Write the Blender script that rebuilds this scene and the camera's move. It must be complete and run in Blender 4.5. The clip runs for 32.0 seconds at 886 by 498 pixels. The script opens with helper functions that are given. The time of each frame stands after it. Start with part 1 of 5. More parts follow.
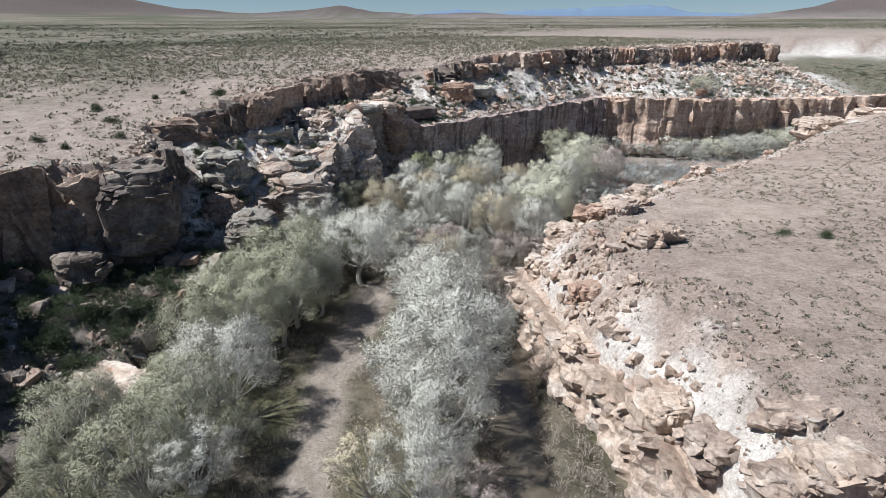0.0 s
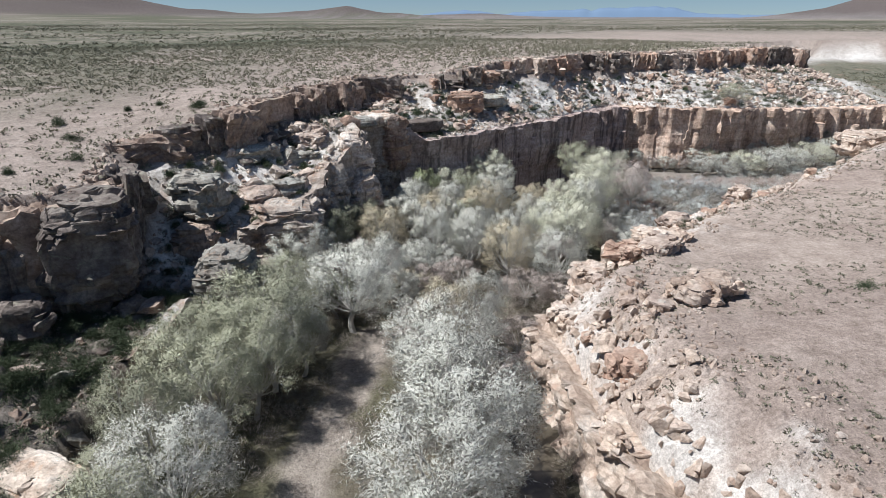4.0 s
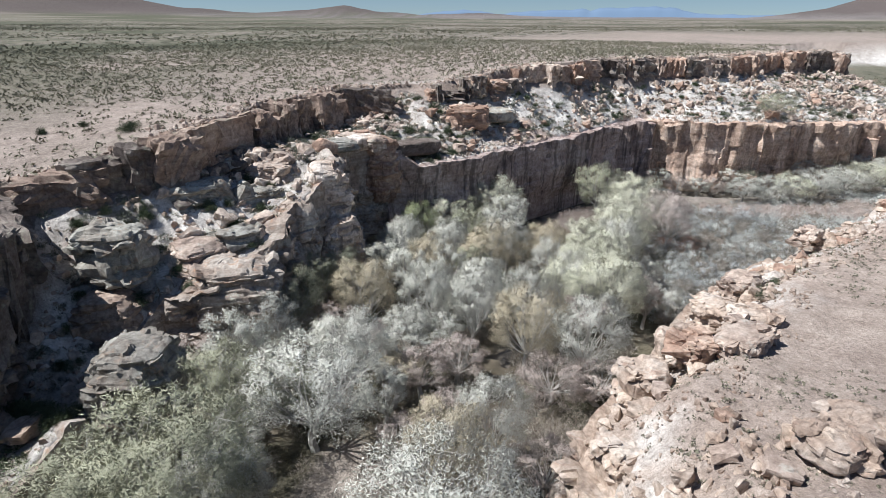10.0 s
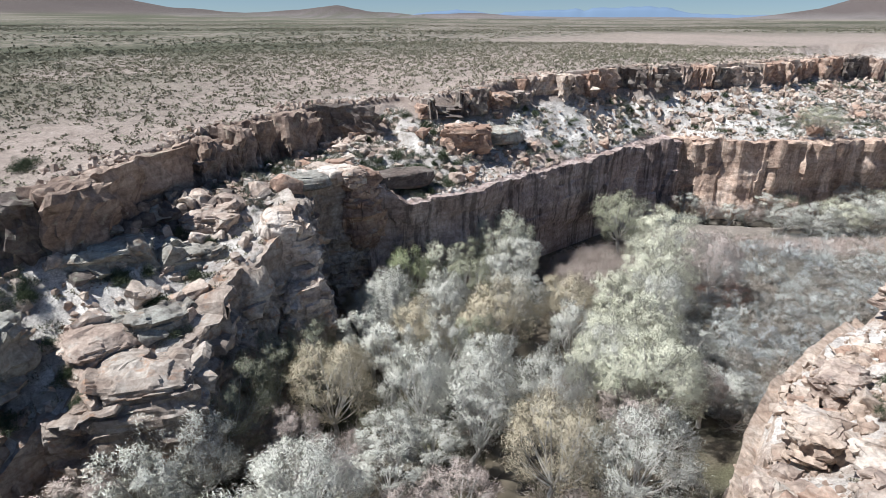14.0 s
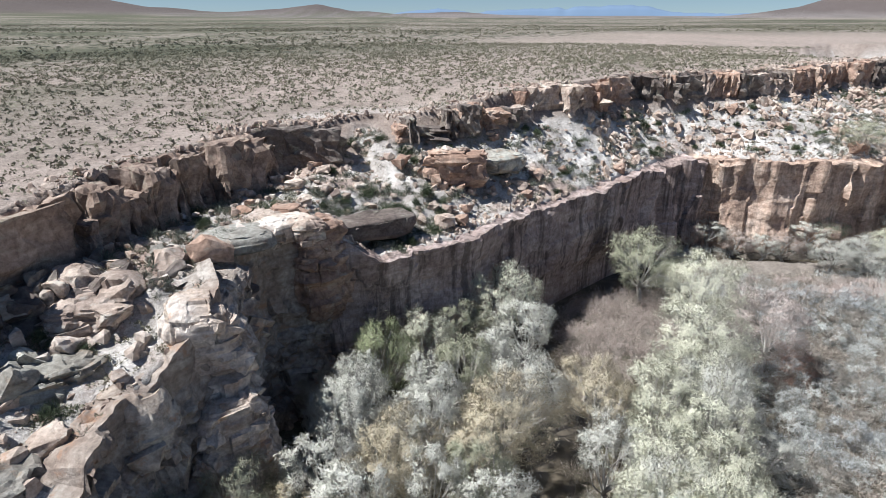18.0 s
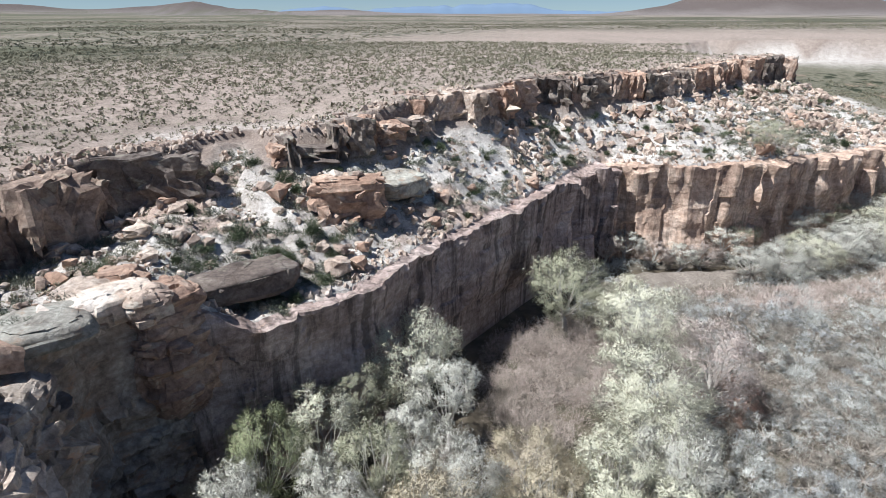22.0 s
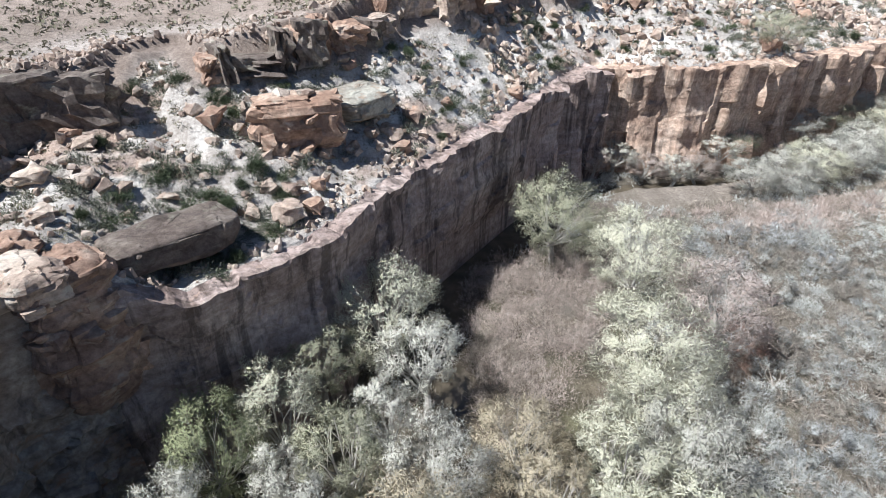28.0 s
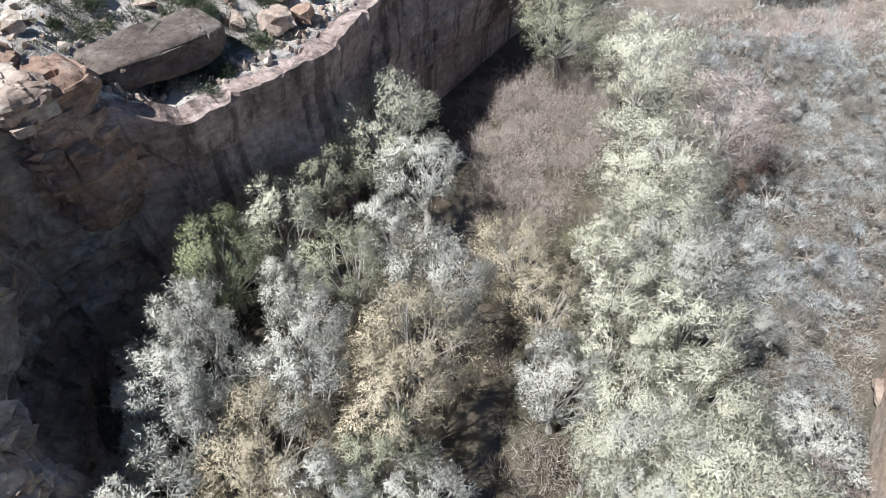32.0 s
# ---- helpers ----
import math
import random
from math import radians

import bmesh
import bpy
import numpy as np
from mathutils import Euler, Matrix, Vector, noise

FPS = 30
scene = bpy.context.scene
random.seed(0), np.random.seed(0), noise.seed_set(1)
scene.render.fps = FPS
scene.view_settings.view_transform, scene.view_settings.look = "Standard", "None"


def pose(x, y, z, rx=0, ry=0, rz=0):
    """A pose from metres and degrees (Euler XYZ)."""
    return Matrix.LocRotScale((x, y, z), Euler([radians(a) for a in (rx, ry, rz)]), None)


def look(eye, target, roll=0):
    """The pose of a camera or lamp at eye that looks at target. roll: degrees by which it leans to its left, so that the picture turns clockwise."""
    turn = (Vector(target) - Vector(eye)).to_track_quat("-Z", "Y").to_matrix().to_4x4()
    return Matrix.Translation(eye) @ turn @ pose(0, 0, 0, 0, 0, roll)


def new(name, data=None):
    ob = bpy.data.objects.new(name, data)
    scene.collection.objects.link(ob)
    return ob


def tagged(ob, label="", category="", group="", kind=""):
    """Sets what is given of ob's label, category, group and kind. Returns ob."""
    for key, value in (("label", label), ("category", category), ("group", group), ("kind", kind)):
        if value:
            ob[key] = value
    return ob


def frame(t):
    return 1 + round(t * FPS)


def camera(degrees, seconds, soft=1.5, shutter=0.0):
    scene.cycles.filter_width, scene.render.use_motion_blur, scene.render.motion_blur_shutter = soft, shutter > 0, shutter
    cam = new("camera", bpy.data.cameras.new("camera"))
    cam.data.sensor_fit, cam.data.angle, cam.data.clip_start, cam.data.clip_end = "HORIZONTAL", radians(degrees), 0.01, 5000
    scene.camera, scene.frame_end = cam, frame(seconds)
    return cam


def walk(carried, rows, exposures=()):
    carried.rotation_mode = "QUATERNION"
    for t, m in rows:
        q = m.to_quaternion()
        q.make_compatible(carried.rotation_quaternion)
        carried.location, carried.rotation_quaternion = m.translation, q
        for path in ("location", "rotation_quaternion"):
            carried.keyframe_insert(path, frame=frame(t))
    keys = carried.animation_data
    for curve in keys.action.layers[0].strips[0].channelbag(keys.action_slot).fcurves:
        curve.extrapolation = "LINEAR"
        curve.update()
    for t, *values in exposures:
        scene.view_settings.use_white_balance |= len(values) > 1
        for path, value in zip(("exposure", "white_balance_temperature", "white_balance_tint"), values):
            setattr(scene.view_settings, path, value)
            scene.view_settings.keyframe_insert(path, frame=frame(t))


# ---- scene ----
# The flight: seconds, x, y, z, pitch, yaw, roll.
FLIGHT = [
    (0, 0.00, 0.00, 28.00, -21.34, -0.00, -0.14), (0.5, 0.02, 2.05, 28.12, -21.36, 0.45, -0.09),
    (1, -0.02, 4.20, 28.23, -21.37, 0.62, -0.06), (1.5, -0.07, 6.38, 28.32, -21.36, 0.61, -0.05),
    (2, -0.12, 8.51, 28.40, -21.35, 0.58, -0.04), (2.5, -0.16, 10.54, 28.45, -21.33, 0.56, -0.02),
    (3, -0.20, 12.47, 28.46, -21.30, 0.55, 0.01), (3.5, -0.26, 14.47, 28.43, -21.28, 0.51, -0.00),
    (5.5, -0.19, 22.04, 28.22, -21.29, 0.57, -0.08), (6, -0.19, 23.95, 28.16, -21.29, 0.56, -0.07),
    (6.5, -0.22, 26.07, 28.11, -21.28, 0.54, -0.07), (7, -0.17, 28.13, 28.09, -21.29, 0.54, -0.05),
    (7.5, -0.17, 30.17, 28.06, -21.27, 0.51, -0.01), (8, -0.20, 32.28, 28.07, -21.29, 0.47, 0.04),
    (8.5, -0.21, 34.64, 28.12, -21.31, 0.44, 0.06), (9, -0.24, 37.36, 28.17, -21.31, 0.41, 0.07),
    (9.5, -0.26, 40.32, 28.22, -21.29, 0.37, 0.10), (10, -0.30, 43.40, 28.24, -21.31, 0.34, 0.13),
    (10.5, -0.31, 46.54, 28.25, -21.30, 0.29, 0.15), (11, -0.26, 49.78, 28.27, -21.29, 0.27, 0.14),
    (11.5, -0.18, 53.02, 28.34, -21.29, 0.27, 0.13), (12, -0.17, 56.08, 28.42, -21.27, 0.26, 0.12),
    (12.5, -0.22, 58.82, 28.48, -21.29, 0.17, 0.10), (13, -0.27, 61.44, 28.52, -21.31, 0.08, 0.10),
    (13.5, -0.34, 64.15, 28.55, -21.31, -0.15, 0.11), (14, -0.45, 66.94, 28.54, -21.32, -0.25, 0.11),
    (14.5, -0.54, 69.78, 28.51, -21.34, -0.36, 0.10), (16.5, -0.49, 81.58, 28.40, -21.29, -0.49, 0.03),
    (17, -0.44, 84.65, 28.42, -21.36, -0.52, 0.04), (17.5, -0.39, 87.67, 28.48, -21.39, -0.80, 0.04),
    (17.7, -0.38, 88.85, 28.52, -21.39, -1.16, 0.03), (18, -0.37, 90.52, 28.58, -21.40, -1.86, 0.01),
    (18.5, -0.38, 92.91, 28.65, -21.43, -3.35, -0.01), (19, -0.34, 94.83, 28.69, -21.46, -5.19, -0.04),
    (19.5, -0.20, 96.49, 28.68, -21.46, -7.02, -0.07), (20, 0.03, 98.16, 28.64, -21.49, -9.18, -0.09),
    (20.5, 0.15, 99.93, 28.56, -21.55, -10.82, -0.07), (21, 0.39, 101.84, 28.48, -21.57, -11.58, -0.01),
    (21.5, 0.80, 103.87, 28.43, -21.57, -11.80, 0.05), (22, 1.30, 106.03, 28.40, -21.58, -11.80, 0.05),
    (22.5, 1.82, 108.27, 28.42, -21.60, -11.80, 0.01), (23, 2.36, 110.45, 28.46, -21.62, -12.54, -0.04),
    (23.5, 2.82, 112.61, 28.49, -21.64, -13.65, -0.05), (24, 3.13, 114.65, 28.48, -21.65, -14.40, 0.01),
    (24.2, 3.22, 115.36, 28.46, -21.68, -14.53, 0.05), (24.5, 3.33, 116.31, 28.42, -21.68, -14.58, 0.11),
    (26.5, 3.70, 117.35, 28.33, -26.85, -14.65, 0.05), (27, 3.68, 117.34, 28.28, -27.83, -14.74, 0.04),
    (27.5, 3.70, 117.37, 28.22, -29.63, -14.75, 0.02), (28, 3.70, 117.40, 28.18, -31.67, -14.77, 0.01),
    (28.5, 3.73, 117.44, 28.13, -33.85, -14.77, -0.00), (29, 3.72, 117.45, 28.10, -36.02, -14.81, -0.03),
    (29.5, 3.73, 117.46, 28.07, -38.20, -14.79, -0.05), (30, 3.74, 117.45, 28.04, -40.38, -14.81, -0.06),
    (30.5, 3.74, 117.46, 28.00, -42.53, -14.78, -0.07), (31, 3.75, 117.50, 27.94, -44.72, -14.80, -0.08),
    (31.5, 3.78, 117.53, 27.88, -46.84, -14.79, -0.09), (32, 3.78, 117.57, 27.84, -48.77, -14.77, -0.09),
]
cam = camera(72.85, 32.0, soft=0.75)
walk(cam, [(t, pose(x, y, z, 90 + pitch, 0, yaw) @ pose(0, 0, 0, 0, 0, roll)) for t, x, y, z, pitch, yaw, roll in FLIGHT],
     [(0, 0.41), (8, 0.46), (14, 0.55), (20, 0.62), (25, 0.64), (32, 0.67)])

# ---- sky and sun ----
SUN_AZIMUTH, SUN_ELEVATION = radians(260), radians(56)  # clockwise from +y
world = bpy.data.worlds.new("sky")
scene.world = world
world.use_nodes = True
sky = world.node_tree.nodes.new("ShaderNodeTexSky")
sky.sky_type, sky.sun_disc = "NISHITA", False
sky.sun_elevation, sky.sun_rotation, sky.altitude = SUN_ELEVATION, SUN_AZIMUTH, 1200
sky.dust_density, sky.ozone_density = 0.25, 2.6
back = world.node_tree.nodes["Background"]
back.inputs["Strength"].default_value = 0.052
raised = world.node_tree.nodes.new("ShaderNodeMapping")  # clear desert air: the blue reaches down to the horizon
raised.inputs["Location"].default_value = (0, 0, 0.05)
world.node_tree.links.new(world.node_tree.nodes.new("ShaderNodeTexCoord").outputs["Generated"], raised.inputs["Vector"])
world.node_tree.links.new(raised.outputs["Vector"], sky.inputs["Vector"])
world.node_tree.links.new(sky.outputs["Color"], back.inputs["Color"])
sun = new("sun", bpy.data.lights.new("sun", "SUN"))
sun.data.energy, sun.data.angle, sun.data.color = 5.0, radians(0.53), (1.0, 0.985, 0.955)
to_sun = Vector((math.sin(SUN_AZIMUTH) * math.cos(SUN_ELEVATION), math.cos(SUN_AZIMUTH) * math.cos(SUN_ELEVATION), math.sin(SUN_ELEVATION)))
sun.matrix_world = look(to_sun * 100, (0, 0, 0))
scene.view_settings.use_white_balance, scene.view_settings.white_balance_temperature = True, 6080


# ---- noise and plan helpers ----
def hash3(i, j, k, seed):
    h = (i.astype(np.int64) * 374761393 + j.astype(np.int64) * 668265263 + k.astype(np.int64) * 2147483647 + seed * 974634771) & 0xFFFFFFFF
    h = ((h ^ (h >> 13)) * 1274126177) & 0xFFFFFFFF
    h = ((h ^ (h >> 15)) * 2246822519) & 0xFFFFFFFF
    return ((h ^ (h >> 16)) & 0xFFFFFF) / float(0xFFFFFF)


def value_noise(x, y, z, seed=0):
    """Smooth noise in 0..1 at arrays of places."""
    x, y, z = np.broadcast_arrays(np.asarray(x, float), np.asarray(y, float), np.asarray(z, float))
    i, j, k = np.floor(x), np.floor(y), np.floor(z)
    u, v, w = x - i, y - j, z - k
    u, v, w = u * u * (3 - 2 * u), v * v * (3 - 2 * v), w * w * (3 - 2 * w)
    total = 0
    for a in (0, 1):
        for b in (0, 1):
            for c in (0, 1):
                total = total + (u if a else 1 - u) * (v if b else 1 - v) * (w if c else 1 - w) * hash3(i + a, j + b, k + c, seed)
    return total


def fbm(x, y, z=0.0, seed=0, octaves=4):
    total, weight, norm = 0, 1.0, 0
    x, y, z = np.asarray(x, float), np.asarray(y, float), np.asarray(z, float)
    for n in range(octaves):
        total, norm = total + weight * (value_noise(x, y, z, seed + n) - 0.5), norm + weight
        x, y, z, weight = x * 2.03 + 11.7, y * 2.03 + 5.1, z * 2.03 + 3.3, weight * 0.5
    return total / norm * 2


def along(line, x, y):
    """Distance of places to a line in plan, and the line's other values at its nearest point."""
    best = np.full(np.shape(x), 1e12)
    values = np.zeros(np.shape(x) + (len(line[0]) - 2,))
    for p, q in zip(line[:-1], line[1:]):
        px, py, dx, dy = p[0], p[1], q[0] - p[0], q[1] - p[1]
        s = np.clip(((x - px) * dx + (y - py) * dy) / (dx * dx + dy * dy), 0, 1)
        d = (x - px - s * dx) ** 2 + (y - py - s * dy) ** 2
        near = d < best
        best = np.where(near, d, best)
        for n in range(len(p) - 2):
            values[..., n] = np.where(near, p[n + 2] + s * (q[n + 2] - p[n + 2]), values[..., n])
    return np.sqrt(best), values


def within(shape, x, y):
    """Whether places lie in a closed shape in plan."""
    inside = np.zeros(np.shape(x), bool)
    for p, q in zip(shape, shape[1:] + shape[:1]):
        if p[1] != q[1]:
            crosses = (p[1] > y) != (q[1] > y)
            inside ^= crosses & (x < (q[0] - p[0]) * (y - p[1]) / (q[1] - p[1]) + p[0])
    return inside


def smooth(a, b, x):
    s = np.clip((x - a) / (b - a), 0, 1)
    return s * s * (3 - 2 * s)


def mix3(a, b, f):
    return np.asarray(a) * (1 - f[..., None]) + np.asarray(b) * f[..., None]


# ---- the plan: x, y, height of the top, height of the foot ----
BLUFF = [(-60, -400, -14, -15), (-46, -50, -14, -15), (-44, 40, -13.8, -15.5), (-41, 66, -13.4, -15.8), (-40, 80, -12, -16), (-36, 90, -8.5, -16),
         (-31, 95, -11, -16), (-36, 100, -11.5, -16), (-39, 106, -9, -16), (-36, 111, -5, -16), (-30, 112, -4, -16), (-25, 121, -1, -16), (-23, 128, 1.5, -16), (-20, 133, 3.5, -16.3),
         (-18.5, 138, 5.5, -16.5), (-22, 145, 6.5, -16.5), (-18.5, 152.5, 6.5, -16.8), (-12.5, 156.5, 5.6, -17)]
WALL = [(-12.5, 156.5, 5.6, -17), (-6, 158.8, 0.8, -17.3), (4, 164.5, 1, -17.6), (13, 175, 1, -17.8), (22, 183, 1, -17.8), (34, 193.5, 1.3, -17.6),
        (41, 199, 1.7, -17), (48, 206, 2, -16.5), (53, 208.5, 2, -16), (58, 207.5, 2, -16), (63, 204.5, 2, -15.5), (69, 202.5, 2, -15.5),
        (78, 204, 2, -15), (92, 207, 1.5, -15), (106, 211, 1, -15), (135, 222, 0, -15), (180, 245, -2, -15), (280, 290, -4, -14), (520, 380, -6, -14), (4000, 1000, -6, -14)]
# The first five points are an unseen spur, added to shade the rubble slope.
RIM_NEAR = [(-110, -400, 7, -2), (-64, -50, 8, -3), (-58, 40, 8, -4), (-60, 62, 8, -4), (-68, 81, 7, -6), (-60, 87, 6.5, -8), (-51, 90, 6.5, -10), (-47, 97, 6.5, -10.5),
            (-49, 108, 7, 0.5), (-56, 117, 8, 5), (-48, 119, 9.5, 5.5), (-38, 126, 12.6, 6.5), (-34, 138, 13, 7), (-33, 145, 13, 7), (-31.5, 153, 13.2, 7),
            (-28.5, 163, 13, 6.3), (-25, 172, 13, 6.3), (-21, 180, 13, 7.2), (-14, 181, 12.3, 8.6), (-13, 193, 12, 11), (-9, 197, 12, 11), (-5, 186, 13, 10.5)]
RIM_FAR = [(-5, 186, 13, 10.5), (2.5, 187, 14.2, 11), (8, 189.5, 14.8, 11.3), (13.5, 193, 15.5, 11.8), (19, 199.5, 16.2, 12.2), (27, 202, 16.5, 12.3), (33, 208, 16.5, 12.3),
           (44, 216, 17, 12.3), (50, 214.5, 17, 12.3), (60, 220, 17, 12), (70, 222, 17, 12), (80, 227.5, 17, 12), (100, 241, 17, 12), (113, 249, 17, 12),
           (128, 256, 17, 11), (142, 268, 16, 8), (140, 300, 14, 5), (165, 370, 13, 4), (225, 425, 13, 4), (300, 405, 14, 4), (380, 375, 14, 4), (480, 375, 15, 4), (620, 440, 14, 4), (4000, 1100, 13, 8)]
MESA = [(40, -400, -2, -15.5), (34, -60, -2, -16), (26, 20, -2, -16.5), (20.5, 41, -2, -16.5), (19.2, 55, -2, -17), (15, 63.5, -2.2, -17), (14.3, 70, -2.5, -17), (13.3, 80, -3, -17), (12, 91.7, -3.5, -17),
        (15.8, 97.4, -3.5, -17), (20.2, 102.6, -3.5, -16.5), (25.6, 108.6, -4, -16), (32.6, 119, -4, -15.5), (38, 125.5, -4.5, -15), (47, 133.5, -4.5, -15), (60, 143.5, -4.5, -15),
        (72, 153, -4, -15), (90, 164, -3, -15), (120, 184, -2, -15), (160, 208, -2, -15), (260, 255, -3, -14), (500, 340, -4, -14), (4000, 900, -4, -14)]
CREEK = [(10, -60), (9.5, 20), (9, 48), (8.3, 58), (9, 67.5), (10.2, 79), (9, 90), (7.6, 100), (6.7, 110), (6.5, 116), (7.6, 121.5), (8.8, 132.6), (12.5, 142),
         (16.5, 149.5), (15.9, 165.7), (21.5, 180.5), (29.4, 187.5), (37, 193), (46, 197), (58, 200), (75, 198), (110, 202), (180, 230)]
PATH_LINE = [(-12, 20), (-13.5, 46), (-15, 64), (-13.5, 79), (-10.6, 96)]
LOWER = BLUFF + WALL[1:]
RIM = RIM_NEAR + RIM_FAR[1:]
CANYON = [p[:2] for p in LOWER] + [p[:2] for p in reversed(MESA)]
PLATEAU = [p[:2] for p in RIM] + [(6000, 6000), (-6000, 6000), (-6000, -400)]
EAST = [p[:2] for p in MESA] + [(6000, 900), (6000, -6000), (40, -6000)]


def ground(x, y):
    """Height and colour of the ground at arrays of places."""
    x, y = np.asarray(x, float), np.asarray(y, float)
    low, low_v = along(LOWER, x, y)
    rim, rim_v = along(RIM, x, y)
    mesa, mesa_v = along(MESA, x, y)
    creek, _ = along(CREEK, x, y)
    trail, _ = along(PATH_LINE, x, y)
    canyon, plateau, east = within(CANYON, x, y), within(PLATEAU, x, y), within(EAST, x, y)
    far = np.hypot(x, y - 80)
    rough = fbm(x / 3, y / 3, 0, 3)
    wide = fbm(x / 40, y / 40, 0, 7)
    # plateau
    top, weight = 0, 0
    for px, py, height_there, _ in RIM:
        w = 1 / ((x - px) ** 2 + (y - py) ** 2 + 1) ** 1.5
        top, weight = top + w * height_there, weight + w
    top = top / weight
    top = rim_v[..., 0] + (top - rim_v[..., 0]) * smooth(0, 14, rim)
    z_plateau = top + (14 + 5 * fbm(x / 260, y / 260, 0, 21) - top) * smooth(10, 160, rim) + 0.25 * rough * smooth(0, 8, rim)
    z_plateau = z_plateau + (rim_v[..., 1] - z_plateau) * smooth(2.4, 1.5, rim) * smooth(400, 300, y)
    for az, reach, height, spread in ((-8.9, 3600, 46, 230), (-33, 3500, 86, 420), (-43, 3300, 130, 500), (35.3, 3500, 88, 260), (42, 3700, 60, 380), (-22, 4100, 26, 500), (2, 4200, 22, 260)):
        cx, cy = reach * math.sin(radians(az)), reach * math.cos(radians(az))
        z_plateau = z_plateau + height * np.exp(-((x - cx) ** 2 + (y - cy) ** 2) / (2 * spread**2)) * (1 + 0.55 * fbm(x / 190, y / 190, 0, 5, 5))
    # terrace between the lower cliff and the rim
    s = low / (low + rim + 1e-6)
    ledge = 0.8 * fbm(x / 7, y / 7, 0, 11) + 0.35 * fbm(x / 1.6, y / 1.6, 0, 12)
    z_terrace = low_v[..., 0] + (rim_v[..., 1] - low_v[..., 0]) * s**1.15 + ledge * smooth(0, 2, low)
    stack = np.floor(z_terrace / 1.1 + 1.5 * fbm(x / 4, y / 4, 0, 13)) * 1.1
    z_terrace = z_terrace + (stack - z_terrace) * 0.55 * smooth(0.5, 3, low) * smooth(0.0, 2.0, rim)
    bulges = (hash3(np.floor(x / 2.1 + fbm(x / 3, y / 3, 0, 17)), np.floor(y / 1.7 + fbm(x / 3, y / 3, 0, 18)), np.zeros_like(x), 19) - 0.5)
    z_terrace = z_terrace + 0.4 * bulges * smooth(0.5, 3, low) * smooth(0.0, 2.0, rim)
    white_hills = smooth(250, 310, x) * smooth(60, 5, rim)
    z_terrace = z_terrace + white_hills * (7 * np.abs(fbm(x / 26, y / 26, 0, 20)) + 2.5 * np.abs(fbm(x / 6, y / 6, 0, 22)))
    # canyon floor, banks and creek bed
    z_floor = -16.6 + 0.5 * fbm(x / 9, y / 9, 0, 15) + 0.25 * fbm(x / 1.4, y / 1.4, 0, 16)
    z_floor = z_floor + 2.2 * smooth(60, 140, x) + 1.5 * np.exp(-low / 5) * smooth(-12, -20, x)
    bed = creek / (1 + 0.95 * np.exp(-(((y - 184) / 9) ** 2))) * (1 + 1.3 * smooth(38, 46, x))
    z_floor = z_floor + (-18.2 - z_floor) * smooth(4.6, 2.0, bed + 0.9 * fbm(x / 6, y / 6, 0, 81))
    # east mesa
    steep = smooth(105, 80, y)
    cliff = smooth(0, 1.6 + steep, mesa) * (0.42 + 0.18 * steep + 0.16 * fbm(x / 8, y / 8, 0, 31))
    rise = cliff + (1 - cliff) * smooth(1.0, 13 - 4 * steep, mesa)
    z_mesa = mesa_v[..., 1] + (mesa_v[..., 0] - mesa_v[..., 1]) * rise + (0.9 * fbm(x / 5, y / 5, 0, 32) + 0.3 * rough) * smooth(0, 2, mesa) * smooth(24, 10, mesa)
    z_mesa = z_mesa + 0.5 * bulges * smooth(0.5, 3, mesa) * smooth(14, 7, mesa)
    z_mesa = z_mesa + 1.5 * smooth(8, 60, mesa) + 0.6 * wide + 5 * np.exp(-((x - 125) ** 2 + (y - 160) ** 2) / 900) * (1 + 0.4 * fbm(x / 6, y / 6, 0, 9)) + 10 * smooth(150, 900, mesa)
    z = np.where(plateau, z_plateau, np.where(canyon, z_floor, np.where(east, z_mesa, z_terrace)))
    # colours
    patch, fine = fbm(x / 25, y / 25, 0, 41), fbm(x / 4, y / 4, 0, 42)
    sandy, olive = np.array((0.345, 0.275, 0.225)), np.array((0.085, 0.088, 0.05))
    c_plateau = mix3(sandy, (0.29, 0.235, 0.19), smooth(-0.1, 0.5, patch))
    c_plateau = mix3(c_plateau, (0.3, 0.25, 0.2), 0.85 * smooth(50, 200, rim))
    c_plateau = mix3(c_plateau, olive, (0.15 + 0.75 * smooth(-0.12, 0.2, fbm(x / 300, y / 110, 0, 45) + 0.6 * fbm(x / 60, y / 60, 0, 46))) * smooth(60, 220, rim))
    c_plateau = mix3(c_plateau, (0.19, 0.165, 0.155), 0.85 * smooth(2300, 2900, far))
    c_plateau = mix3(c_plateau, (0.6, 0.55, 0.5), smooth(10, 2, np.hypot(x + 9, y - 190) - 7) * 0.8)
    c_plateau = mix3(c_plateau, olive * 1.3, 0.62 * smooth(-20, -110, x) * smooth(18, 60, rim) * smooth(-0.35, 0.25, patch + 0.5 * fine))
    c_plateau = mix3(c_plateau, (0.4, 0.325, 0.27), smooth(9, 3, rim) * 0.6)
    c_plateau = mix3(c_plateau, (0.115, 0.09, 0.08), 0.92 * smooth(22, 40, z_plateau) * smooth(900, 1800, far))
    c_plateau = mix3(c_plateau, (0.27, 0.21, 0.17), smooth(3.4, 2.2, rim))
    c_terrace = mix3((0.47, 0.43, 0.385), (0.69, 0.65, 0.59), smooth(-0.25, 0.35, fine + 0.6 * patch + 0.5 * fbm(x / 1.5, y / 1.5, 0, 49)))
    c_terrace = mix3(c_terrace, (0.4, 0.345, 0.305), white_hills * smooth(-0.3, 0.3, fine + 0.5 * patch))
